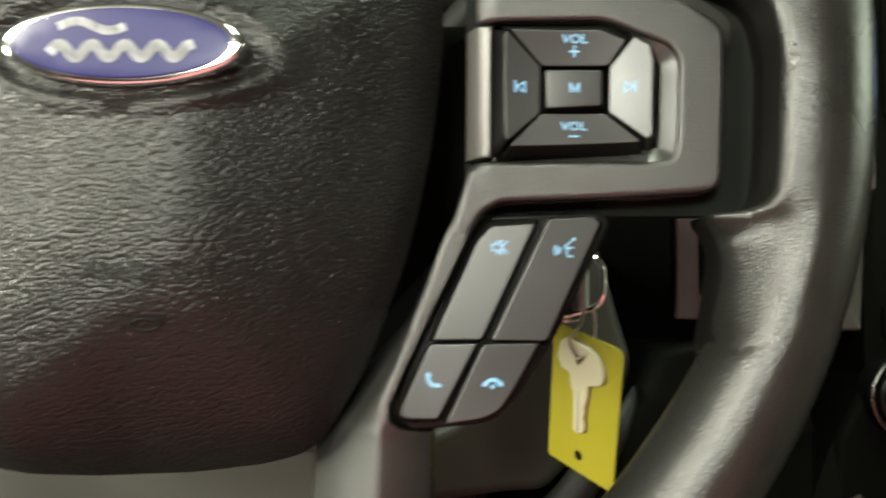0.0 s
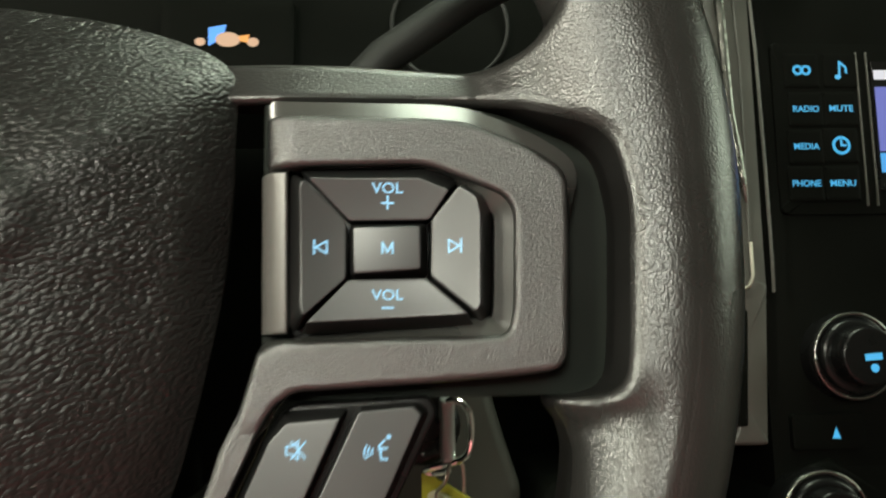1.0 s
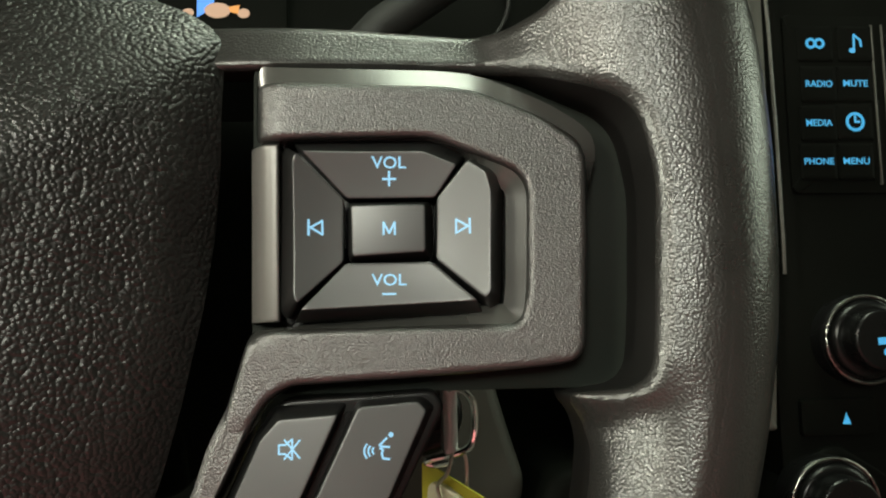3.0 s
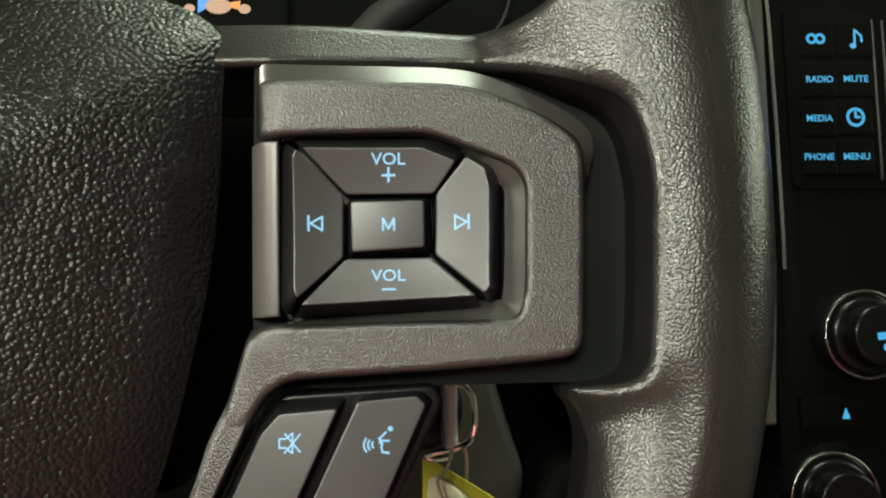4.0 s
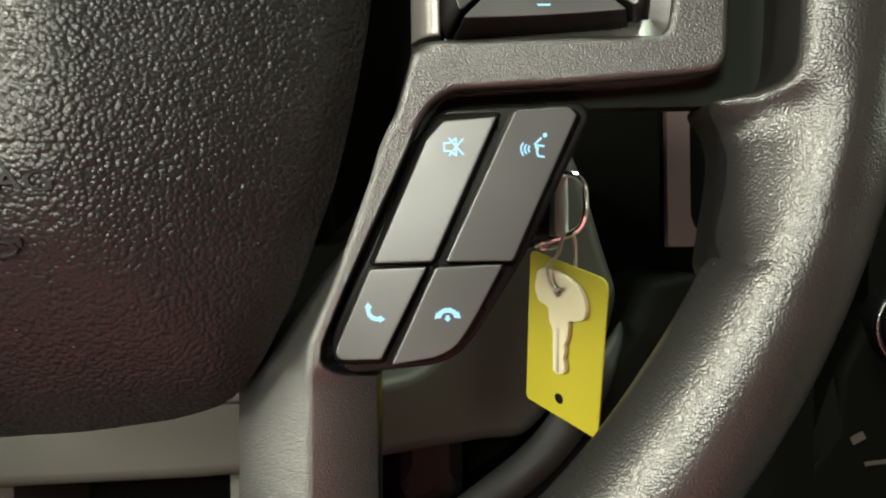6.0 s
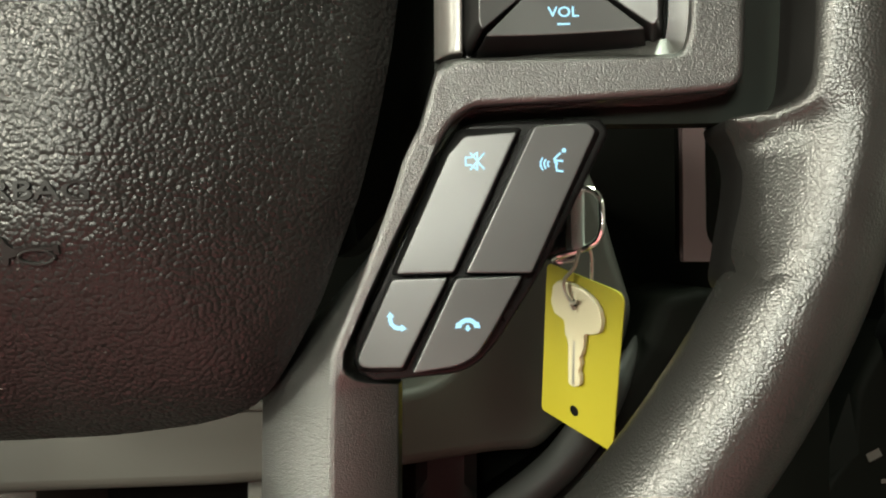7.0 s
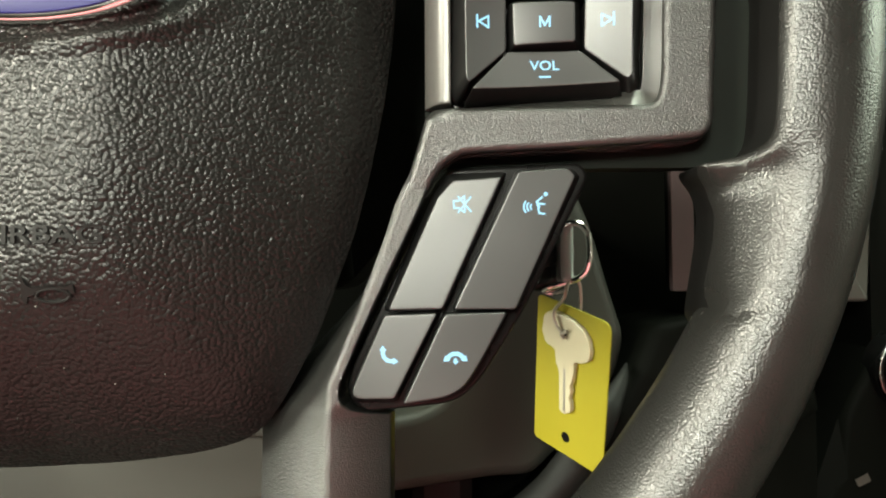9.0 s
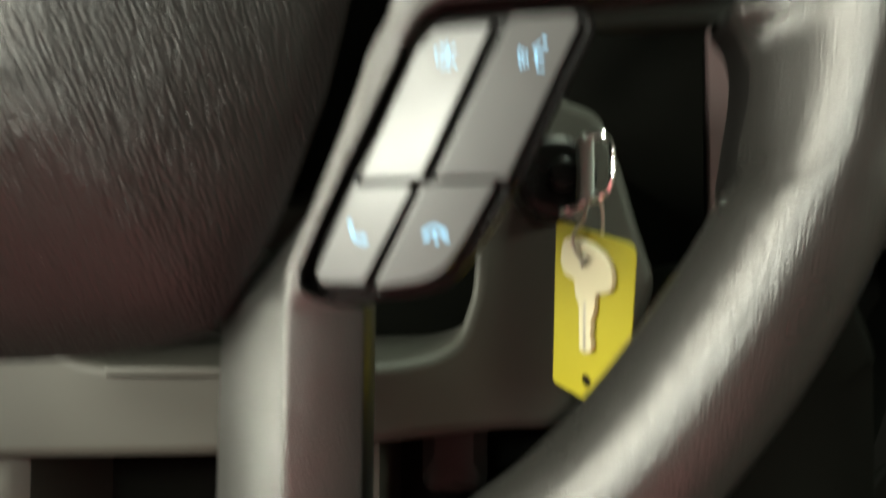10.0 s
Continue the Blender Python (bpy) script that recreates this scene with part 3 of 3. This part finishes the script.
def dome(u, v, s):
    turn = max(0.0, min(1.0, (u + 12) / 55))
    start = 0.36 - 0.25 * turn * turn * (3 - 2 * turn) + 0.11 * max(0.0, min(1.0, (-20 - v) / 35))
    k = max(0.0, s - start - 0.25 * max(0.0, min(1.0, (4 - u) / 25)))
    w = 20 - 7.0 * s ** 1.5 - 16.4 * (1.3 - start) / (1 - start) ** 2 * k * k / (k + 0.3) + 0.07 * max(0.0, -v - 8) * (1 - s ** 4) - 0.0048 * max(0.0, v - 14) ** 2 * (0.35 + 0.65 * max(0.0, min(1.0, (u - 30) / 35))) - (2 + 3 * max(0.0, 1 - abs(v) / 25)) * (max(0.0, s - 0.86) / 0.14) ** 2
    d = math.hypot((u - EMBLEM[0]) / (EMBLEM[2] + 2), (v - EMBLEM[1]) / (EMBLEM[3] + 2))
    w += 1.3 * math.exp(-(((d - 1.22) / 0.13) ** 2)) - (1.2 if d < 1.0 else 1.2 * math.exp(-(((d - 1.0) / 0.06) ** 2)))
    return w


edge = along(rounded(OUTLINE, 4, 3), 160)
steps = [0.02] + [k / 40 for k in range(1, 34)] + [0.85, 0.87, 0.89, 0.91, 0.93, 0.95, 0.965, 0.98, 0.99, 0.997, 1.0]
rings = []
for s in steps:
    ring = []
    for p in edge:
        u, v = MID[0] + (p.x - MID[0]) * s, MID[1] + (p.y - MID[1]) * s
        ring.append((u, v, dome(u, v, s)))
    rings.append(ring)
rings.append([(MID[0] + (u - MID[0]) * 0.86, MID[1] + (v - MID[1]) * 0.9, -34) for u, v, _ in rings[-1]])
bm = loft(rings)
# the cover's side wall is coloured near-black for the shadow it lies in
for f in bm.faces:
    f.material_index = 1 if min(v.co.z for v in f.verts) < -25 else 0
part("airbag_cover", bm, (VINYL, CONSOLE_AND_SHADE), wheel, "domed grained black airbag cover", 60)


turns = sorted((math.atan2(p.y - MID[1], p.x - MID[0]), math.hypot(p.x - MID[0], p.y - MID[1])) for p in edge)


def on_dome(u, v):
    """The height of the cover at a place on it."""
    far = np.interp(math.atan2(v - MID[1], u - MID[0]), [a for a, _ in turns], [r for _, r in turns])
    return dome(u, v, min(1.0, math.hypot(u - MID[0], v - MID[1]) / float(far)))


part("lettering", lettering(bmesh.new(), "AIRBAG", 10.2, -47.1, 3.7, lambda u, v: on_dome(u, v) + 0.55, 0.9, 1.4), SMOOTH_VINYL_AND_SHADE, wheel, "raised black airbag lettering")
bm = bmesh.new()
hi = lambda u, v: on_dome(u, v) + 0.6  # noqa: E731
blob(bm, [(6.6, -55.4), (7.4, -56.9), (8.7, -57.7), (9.4, -58.2), (8.8, -59.0), (7.5, -59.4), (7.2, -60.6), (6.6, -60.8), (6.3, -58.2)], hi, 0.9)
bar(bm, [(8.6, -57.9), (15.8, -57.6)], 0.75, hi, 0.9)
bar(bm, [(15.8, -57.2), (15.9, -58.5)], 0.9, hi, 0.9)
tube([(12.2 + 3.1 * math.cos(a), -59.2 + 1.35 * math.sin(a), hi(12.2 + 3.1 * math.cos(a), -59.2 + 1.35 * math.sin(a)) - 0.25) for a in [k / 24 * math.tau for k in range(24)]], 0.36, True, 8, bm)
part("horn_sign", bm, SMOOTH_VINYL_AND_SHADE, wheel, "raised black horn sign")

# oval emblem
oval = disc(EMBLEM[0], EMBLEM[1], EMBLEM[2], 64, EMBLEM[3] / EMBLEM[2])
badge = part("emblem", slab(disc(EMBLEM[0], EMBLEM[1], EMBLEM[2] - 2.4, 64, (EMBLEM[3] - 1.5) / (EMBLEM[2] - 2.4)), 17, 20.9, 0.3), BLUE, wheel, "dark blue enamel oval")
part("border", slab(oval, 16, 20.6, 1.3, seg=5), CHROME, badge, "chrome border")
bm = bmesh.new()
eu, ev = EMBLEM[0], EMBLEM[1]
wavy = lambda u, v: 21.05  # noqa: E731
bar(bm, [(eu - 14 + 1.2 * k, ev + 3.9 + 1.1 * math.sin(k * 0.5)) for k in range(13)], 2.0, wavy)
bar(bm, [(eu - 16 + 0.75 * k, ev - 2.0 + 1.5 * math.sin(k * 0.62)) for k in range(44)], 2.4, over(wavy, 0.04))
part("flourish", bm, SILVER, badge, "silver flourish")

# dust caught in the grain
rng = random.Random(4)
specks = bmesh.new()
for k in range(60):
    u, v = rng.uniform(-8, 74), rng.uniform(-88, 44)
    far = float(np.interp(math.atan2(v - MID[1], u - MID[0]), [a for a, _ in turns], [r for _, r in turns]))
    s = math.hypot(u - MID[0], v - MID[1]) / far
    if s < 0.93 and math.hypot((u - EMBLEM[0]) / 32, (v - EMBLEM[1]) / 13) > 1:
        r, a = rng.choice((0.06, 0.08, 0.1, 0.14)), rng.uniform(0, 6.28)
        w = on_dome(u, v)
        blob(specks, [(u + r * math.cos(a + q) * (1.0 if q % 2 else 0.6), v + r * math.sin(a + q)) for q in (0, 1.3, 2.5, 3.8, 5.0)], w + 0.1, 0.12)
dust = part("dust_specks", specks, DUST, wheel, "pale dust specks on the cover")
tagged(dust, "pale dust specks on the cover", "", "", "stuff")

# ---- steering column ----
column = thing("steering_column", (20, -100, -150), "taupe plastic steering column cover behind the wheel", "column cover")
COVER = [(170, -84), (162, -60), (155, -36), (146, -15), (112, -5), (98, -30), (95, -88), (89, -106), (78, -111.5), (63, -113.5), (0, -114.5), (-38, -114), (-52, -112), (-60, -107), (-130, -106),
         (-130, -152), (-1, -148), (63, -143.5), (108, -141), (126, -142), (147, -123), (165, -102)]
part("lower_cover", slab(rounded(COVER, 6, 4), -300, -130, 5, seg=4, cell=6, top=lambda u, v: -0.36 * max(0.0, u - 48)), PANEL, column)
part("ledge", slab([(-40, -114.6), (48, -114.6), (48, -118.4), (-40, -118.4)], -134, -127.6, 1.0, flare=0.8), PANEL, column, "raised pale ledge")
part("post", slab(rounded([(8.5, -140), (8.5, -240), (60, -240), (60, -140)], 3), -260, -138, 3), PANEL, column, "taupe post beside the dark recess")
part("post", slab(rounded([(-160, -140), (-160, -240), (-76, -240), (-76, -140)], 3), -260, -138, 3), PANEL, column, "taupe post beside the dark recess")
part("recess", slab([(-150, -120), (-150, -330), (160, -330), (160, -120)], -262, -205, 2), CONSOLE_AND_SHADE, column, "black recess under the column")
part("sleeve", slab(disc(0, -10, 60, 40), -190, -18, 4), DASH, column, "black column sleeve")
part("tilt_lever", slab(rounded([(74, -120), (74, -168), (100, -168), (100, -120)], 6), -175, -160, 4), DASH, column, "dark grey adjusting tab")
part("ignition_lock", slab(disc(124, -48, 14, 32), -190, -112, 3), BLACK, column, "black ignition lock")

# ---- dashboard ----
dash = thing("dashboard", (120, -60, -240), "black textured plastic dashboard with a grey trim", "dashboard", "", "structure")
part("panel", slab(rounded([(-400, 110), (-400, -520), (600, -520), (600, 110)], 30), -330, -262, 20), CONSOLE_AND_SHADE, dash)
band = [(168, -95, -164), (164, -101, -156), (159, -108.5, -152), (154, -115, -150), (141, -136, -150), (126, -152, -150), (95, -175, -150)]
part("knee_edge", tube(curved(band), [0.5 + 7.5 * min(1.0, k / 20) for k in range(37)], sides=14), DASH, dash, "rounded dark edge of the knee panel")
part("knee_panel", slab(rounded([(196, -74), (240, -82), (250, -110), (248, -330), (60, -330), (92, -178), (128, -155), (143, -138), (160, -114), (172, -94), (178, -78)], 5), -230, -158, 6), CONSOLE_AND_SHADE, dash, "black knee panel")
# the strip's mauve is a red reflection painted as its base colour
part("trim_strip", slab(rounded([(190.5, 20), (190.5, -63.6), (205, -63.6), (205, -58.5), (201.8, -54.5), (200.4, -50), (200.4, 20)], [1, 1, 1, 2, 2, 2, 1], 4), -175, -170, 0.3, cell=1.5), REDDENED_TRIM, dash, "dull trim strip with a red reflection put into its colour")
part("trim_slot", slab(rounded([(196, 24), (196, -62), (230, -62), (230, 24)], 3), -200, -178, 1), CONSOLE_AND_SHADE, dash, "black slot beside the trim")

# ---- instrument cluster ----
cluster = thing("instrument_cluster", (25, 160, -270), "dark instrument cluster with a small lit colour display", "instrument cluster")
part("hood", slab(rounded([(-170, 250), (-170, 95), (215, 95), (215, 250)], 30), -300, -268, 6), CONSOLE_AND_SHADE, cluster)
part("brow", slab(rounded([(-190, 96), (-190, 86), (235, 86), (235, 96)], 3), -300, -172, 3), CONSOLE_AND_SHADE, cluster, "black brow over the column")
screen = part("display", slab(rounded([(-15, 178), (-15, 138), (60, 138), (60, 178)], 3), -268, -262, 1), CONSOLE_AND_SHADE, cluster, "small dark display")
bm = blob(bmesh.new(), [(12, 161), (22, 163), (20, 155), (12, 150)], -261.5)
part("picture", bm, glow("screen_blue", (0.02, 0.3, 1.0), 1.2), screen, "bright blue patch")
bm = blob(bmesh.new(), disc(23, 154, 7, 20, 0.62), -261.3)
blob(bm, disc(37, 152.5, 3.4, 16, 0.8), -261.2)
blob(bm, disc(7.5, 152.5, 3, 16, 0.8), -261.2)
part("picture", bm, glow("screen_sand", (0.9, 0.5, 0.28), 0.7), screen, "sand coloured patches")
bm = blob(bmesh.new(), [(29, 156), (35, 157), (34, 152), (30, 153)], -261.0)
part("picture", bm, glow("screen_orange", (1.0, 0.35, 0.02), 1.0), screen, "small orange patch")
part("dial_ring", tube([(150 + 34 * math.cos(k / 36 * math.tau), 165 + 34 * math.sin(k / 36 * math.tau), -264) for k in range(36)], 1.2, True), DASH, cluster, "thin dark dial ring")

lever = thing("shift_lever", (110, 95, -150), "dark grey column shift lever", "lever")
part("stem", tube([(70, 55, -150), (112, 101, -150), (150, 128, -150), (210, 160, -146), (250, 176, -140)], [8, 8, 8, 9, 11], sides=18), DASH, lever)

# ---- centre stack ----
stack = thing("centre_stack", (380, 0, -230), "black centre stack with grey side trim", "centre stack", "", "structure")
part("face", slab(rounded([(300, 180), (300, -160), (560, -160), (560, 180)], 8), -260, -207, 3), CONSOLE_AND_SHADE, stack)
part("side_trim", slab(rounded([(274, 190), (274, -70), (292, -70), (296.5, 4), (297, 190)], 2), -240, -197, 2.0), TRIM, stack, "dark grey side trim")
part("trim_inset", slab(rounded([(274.5, -6), (274.5, -61), (282, -61), (285.5, -6)], 1.5), -198, -196.4, 0.4), CONSOLE_AND_SHADE, stack, "dark inset")
part("bright_edge", tube([(293.5, 190, -193), (295.5, 120, -191), (295.8, 60, -190), (296, 20, -190), (296.8, 2, -192)], 0.8), TRIM, stack, "thin grey edging")
part("bright_edge", tube([(286, 190, -195), (288.4, 118, -194), (287.8, 60, -194), (287.5, 10, -195)], 0.5), TRIM, stack, "thin grey edging")
part("vent_edge", tube([(277, 190, -192), (278.6, 130, -190), (280, 90, -190), (282.8, 70, -190), (284.6, 52, -190), (285.8, 46, -191)], [2.2, 2.2, 2.0, 1.8, 1.6, 0.6]), DARK_CHROME, stack, "bright vent edge")
part("vent_hook", tube([(286.4, 26, -191), (286, 10, -190), (284, 5, -190), (281, 3.4, -190), (276, 2.8, -190)], 0.9), WIRE, stack, "curved bright edging")
part("switch_marking", bar(bar(bmesh.new(), [(293.8, -168.9), (340, -164)], 2.0, -202.6), [(288, -157.5), (292, -155.5)], 4.0, -202.6), TRIM, stack, "pale markings on the lower switches")
part("pod", slab(rounded([(262, -180), (284, -120), (300, -92), (318, -78), (560, -78), (560, -230), (262, -230)], 8), -260, -203, 5), CONSOLE_AND_SHADE, stack, "black climate control pod")

radio = thing("radio", (340, 90, -204), "black radio with backlit blue buttons and a colour screen", "radio")
part("body", slab(rounded([(311, 132), (311, 42), (480, 42), (480, 132)], 3), -212, -205, 1), CONSOLE_AND_SHADE, radio)
NAMES = [("", 326.3, 117), ("", 347.3, 117.2), ("RADIO", 327, 96.3), ("MUTE", 345.8, 96.6), ("MEDIA", 325.7, 76.6), ("", 344.3, 77.3), ("PHONE", 324.4, 57.4), ("MENU", 343.6, 57.5)]
for word, u, v in NAMES:
    key = part("button", slab(rounded([(u - 9.2, v + 9), (u - 9.2, v - 9), (u + 9.2, v - 9), (u + 9.2, v + 9)], 1.2), -206, -204.2, 0.4), CONSOLE_AND_SHADE, radio)
    bm = bmesh.new()
    if word:
        lettering(bm, word, u, v, 3.3, -204.05, wide=1.0 if len(word) == 5 else 1.1)
    elif v > 100 and u < 340:
        for k in (-2.2, 2.2):
            bar(bm, [(u + k + 2.1 * math.cos(a), v + 2.1 * math.sin(a)) for a in [j / 12 * math.tau for j in range(13)]], 1.3, -204.05)
    elif v > 100:
        bar(bm, [(u - 1, v - 3.6), (u - 0.6, v + 4.4), (u + 2.6, v + 1.6), (u + 2.8, v - 1.4)], 1.1, -204.05)
        blob(bm, disc(u - 1.9, v - 3.7, 1.7, 14, 0.8), -204.0)
    else:
        bar(bm, [(u + 4.1 * math.cos(a), v + 4.1 * math.sin(a)) for a in [j / 24 * math.tau for j in range(25)]], 1.4, -204.05)
        bar(bm, [(u, v + 2.8), (u, v), (u + 2.2, v)], 1.1, -204.0)
    part("icon", bm, ICON_FAR, key, "backlit blue marking")
for u in (356.2, 361.6):
    part("divider", slab([(u - 0.35, 127), (u - 0.35, 46), (u + 0.35, 46), (u + 0.35, 127)], -206, -204, 0.2), TRIM, radio, "thin grey divider")
tv = part("screen", slab([(363, 122), (363, 54), (460, 54), (460, 122)], -206, -203.5, 0.4), BLACK, radio, "glossy colour screen")
for name, col, k, lo, hi in (("white", (0.8, 0.8, 0.85), 0.9, 112, 117), ("violet", (0.12, 0.14, 0.55), 0.9, 74, 108), ("azure", (0.03, 0.35, 0.8), 1.0, 63, 73)):
    part("picture", blob(bmesh.new(), [(364.2, lo), (458, lo), (458, hi), (364.2, hi)], -203.3), glow("screen_" + name, col, k), tv, "lit " + name + " band")


def knob(u, v, r, label):
    ob = thing("rotary_knob", (u, v, -206), label, "knob", "centre stack knobs")
    part("skirt", slab(disc(u, v, r + 3, 48), -210, -196, 3, cell=4), BLACK, ob, "black skirt")
    part("ring", tube([(u + (r + 2.2) * math.cos(k / 64 * math.tau), v + (r + 2.2) * math.sin(k / 64 * math.tau), -195) for k in range(64)], 0.9, True), DARK_CHROME, ob, "dark chrome ring")
    part("grip", slab(disc(u, v, r - 4, 48), -199, -182, 1.6, cell=3), BLACK, ob, "gloss black grip")
    part("collar", slab(disc(u, v, r, 48), -199, -192, 2.5, cell=4), BLACK, ob, "black collar")
    return ob


volume = knob(336.5, -29, 18, "gloss black volume knob with a chrome ring")
bm = blob(bmesh.new(), disc(337.4, -34.4, 2.0), -181.8)
bar(bm, [(334, -29.4), (340.5, -29.0)], 3.2, -181.8)
part("icon", bm, ICON_FAR, volume, "backlit blue marking")
climate = knob(316, -103.5, 18.5, "gloss black climate knob with a chrome ring")
part("icon", blob(bmesh.new(), disc(313.5, -106, 2.2), -181.8), ICON_FAR, climate, "backlit blue dot")
hazard = thing("hazard_switch", (327, -66, -205), "black hazard light switch with a backlit blue triangle", "switch")
part("button", slab(rounded([(308, -57), (308, -74), (345, -74), (345, -57)], 2), -208, -204.6, 0.4), CONSOLE_AND_SHADE, hazard)
part("icon", blob(bmesh.new(), [(327.6, -68.8), (331.8, -68.8), (329.7, -63.4)], -204.4), ICON_FAR, hazard, "backlit blue triangle")

# ---- keys ----
TL, ACROSS, DOWN = Vector((123.7, -62.8, -111)), Vector((21.8, -10.0, 26.5)), Vector((0.4, -57.5, -21.5))
ex = ACROSS.normalized()
ey = (-(DOWN - ex * DOWN.dot(ex))).normalized()
ez = ex.cross(ey)


def tagged_place(bm):
    """Moves a bmesh drawn flat (x across from the tag's upper left corner, y up, z off its face) to the hanging tag."""
    for v in bm.verts:
        v.co = TL + ex * v.co.x + ey * v.co.y + ez * v.co.z
    return bm


card = thing("key_tag", tuple(TL), "yellow plastic key tag hanging on a wire ring", "key tag")
CARD = rounded([(0, 0), (0, -60.5), (35.2, -60.5), (35.2, 0)], [2.5, 2.5, 1.2, 4.0], 5)
part("card", tagged_place(slab(CARD, -0.7, 0, 0.2)), YELLOW, card)
part("hole", tagged_place(slab(disc(16.8, -52.8, 2.1), -0.5, 0.04, 0.02)), BLACK, card, "dark punched hole")
spare = thing("spare_key", tuple(TL + ex * 15 - ey * 20), "pale brass spare key lying on the yellow tag", "key")
KEY = [(5.2, -6.4), (7.0, -4.2), (11.9, -3.0), (19.1, -3.6), (24.4, -5.6), (27.2, -8.6), (28.4, -12.4), (27.8, -16.4), (24.8, -18.3), (21.0, -19.4), (20.6, -27.0), (19.3, -29.6), (20.2, -31.4), (19.2, -34.8), (20.2, -36.2), (20.4, -40.0), (17.1, -42.2), (14.6, -41.4),
       (13.6, -24.8), (12.0, -22.9), (11.3, -17.6), (6.4, -16.8), (4.4, -12.4)]
part("blank", tagged_place(slab(rounded(KEY, 1.2, 3), 0.1, 1.9, 0.35)), BRASS, spare)
part("groove", tagged_place(slab([(16.0, -23.6), (16.6, -40.8), (17.9, -40.8), (17.2, -23.6)], 1.2, 1.93, 0.02)), WIRE, spare, "dark milled groove")
part("eye", tagged_place(slab(disc(16.0, -9.4, 1.2), 1.2, 1.95, 0.02)), BLACK, spare, "dark eye for the ring")

ring = thing("wire_ring", (134.4, -66, -98), "thin dark wire ring through tag and key", "key ring")
hook = [TL + ex * 16.0 - ey * 9.4 + ez * 2.6, TL + ex * 13.4 - ey * 7 + ez * 3.4, TL + ex * 12.2 - ey * 2 + ez * 3.8, Vector((130.8, -64, -94)), Vector((132.4, -58.5, -93.5)), Vector((134.6, -57.0, -94)), Vector((136.8, -60, -96)), TL + ex * 19.5 - ey * 0.5 - ez * 2.0, TL + ex * 18.4 - ey * 5 - ez * 2.4, TL + ex * 17.0 - ey * 8.6 - ez * 1.4]


part("wire", tube(curved(hook), 0.6), WIRE, ring)
part("knot", tube(curved([hook[0] + ex * 2.4 + ey * 1.6 + ez * 0.6, hook[0] + ez * 0.9, hook[0] + ex * 0.9 - ey * 1.8 + ez * 0.4]), 0.75), WIRE, ring, "bent wire end")

lock_key = thing("ignition_key", (131, -48, -104), "grey steel ignition key with a chrome loop, in the ignition lock", "key")
part("bow", slab(rounded([(129.8, -37.5), (129.8, -58.5), (134.2, -58), (134.2, -38)], 1.4), -106, -93, 0.8), STEEL, lock_key)
part("blade", slab(disc(126, -48, 5, 20), -118, -104, 1.0), BLACK, lock_key, "black collar of the lock")
loop = [(131.6, -38.6, -94), (134.2, -37.9, -92), (136.8, -39.0, -90.5), (138.8, -42.0, -90), (139.3, -46.5, -90), (139.1, -51.5, -90), (137.9, -55.2, -91), (134.6, -57.6, -93), (130, -59.2, -96.5), (126.2, -60.3, -99), (124.8, -61.6, -101), (127.6, -62.2, -100), (132.4, -60.8, -96)]
part("loop", tube(curved(loop), 1.1), CHROME, lock_key, "shiny bent metal loop")
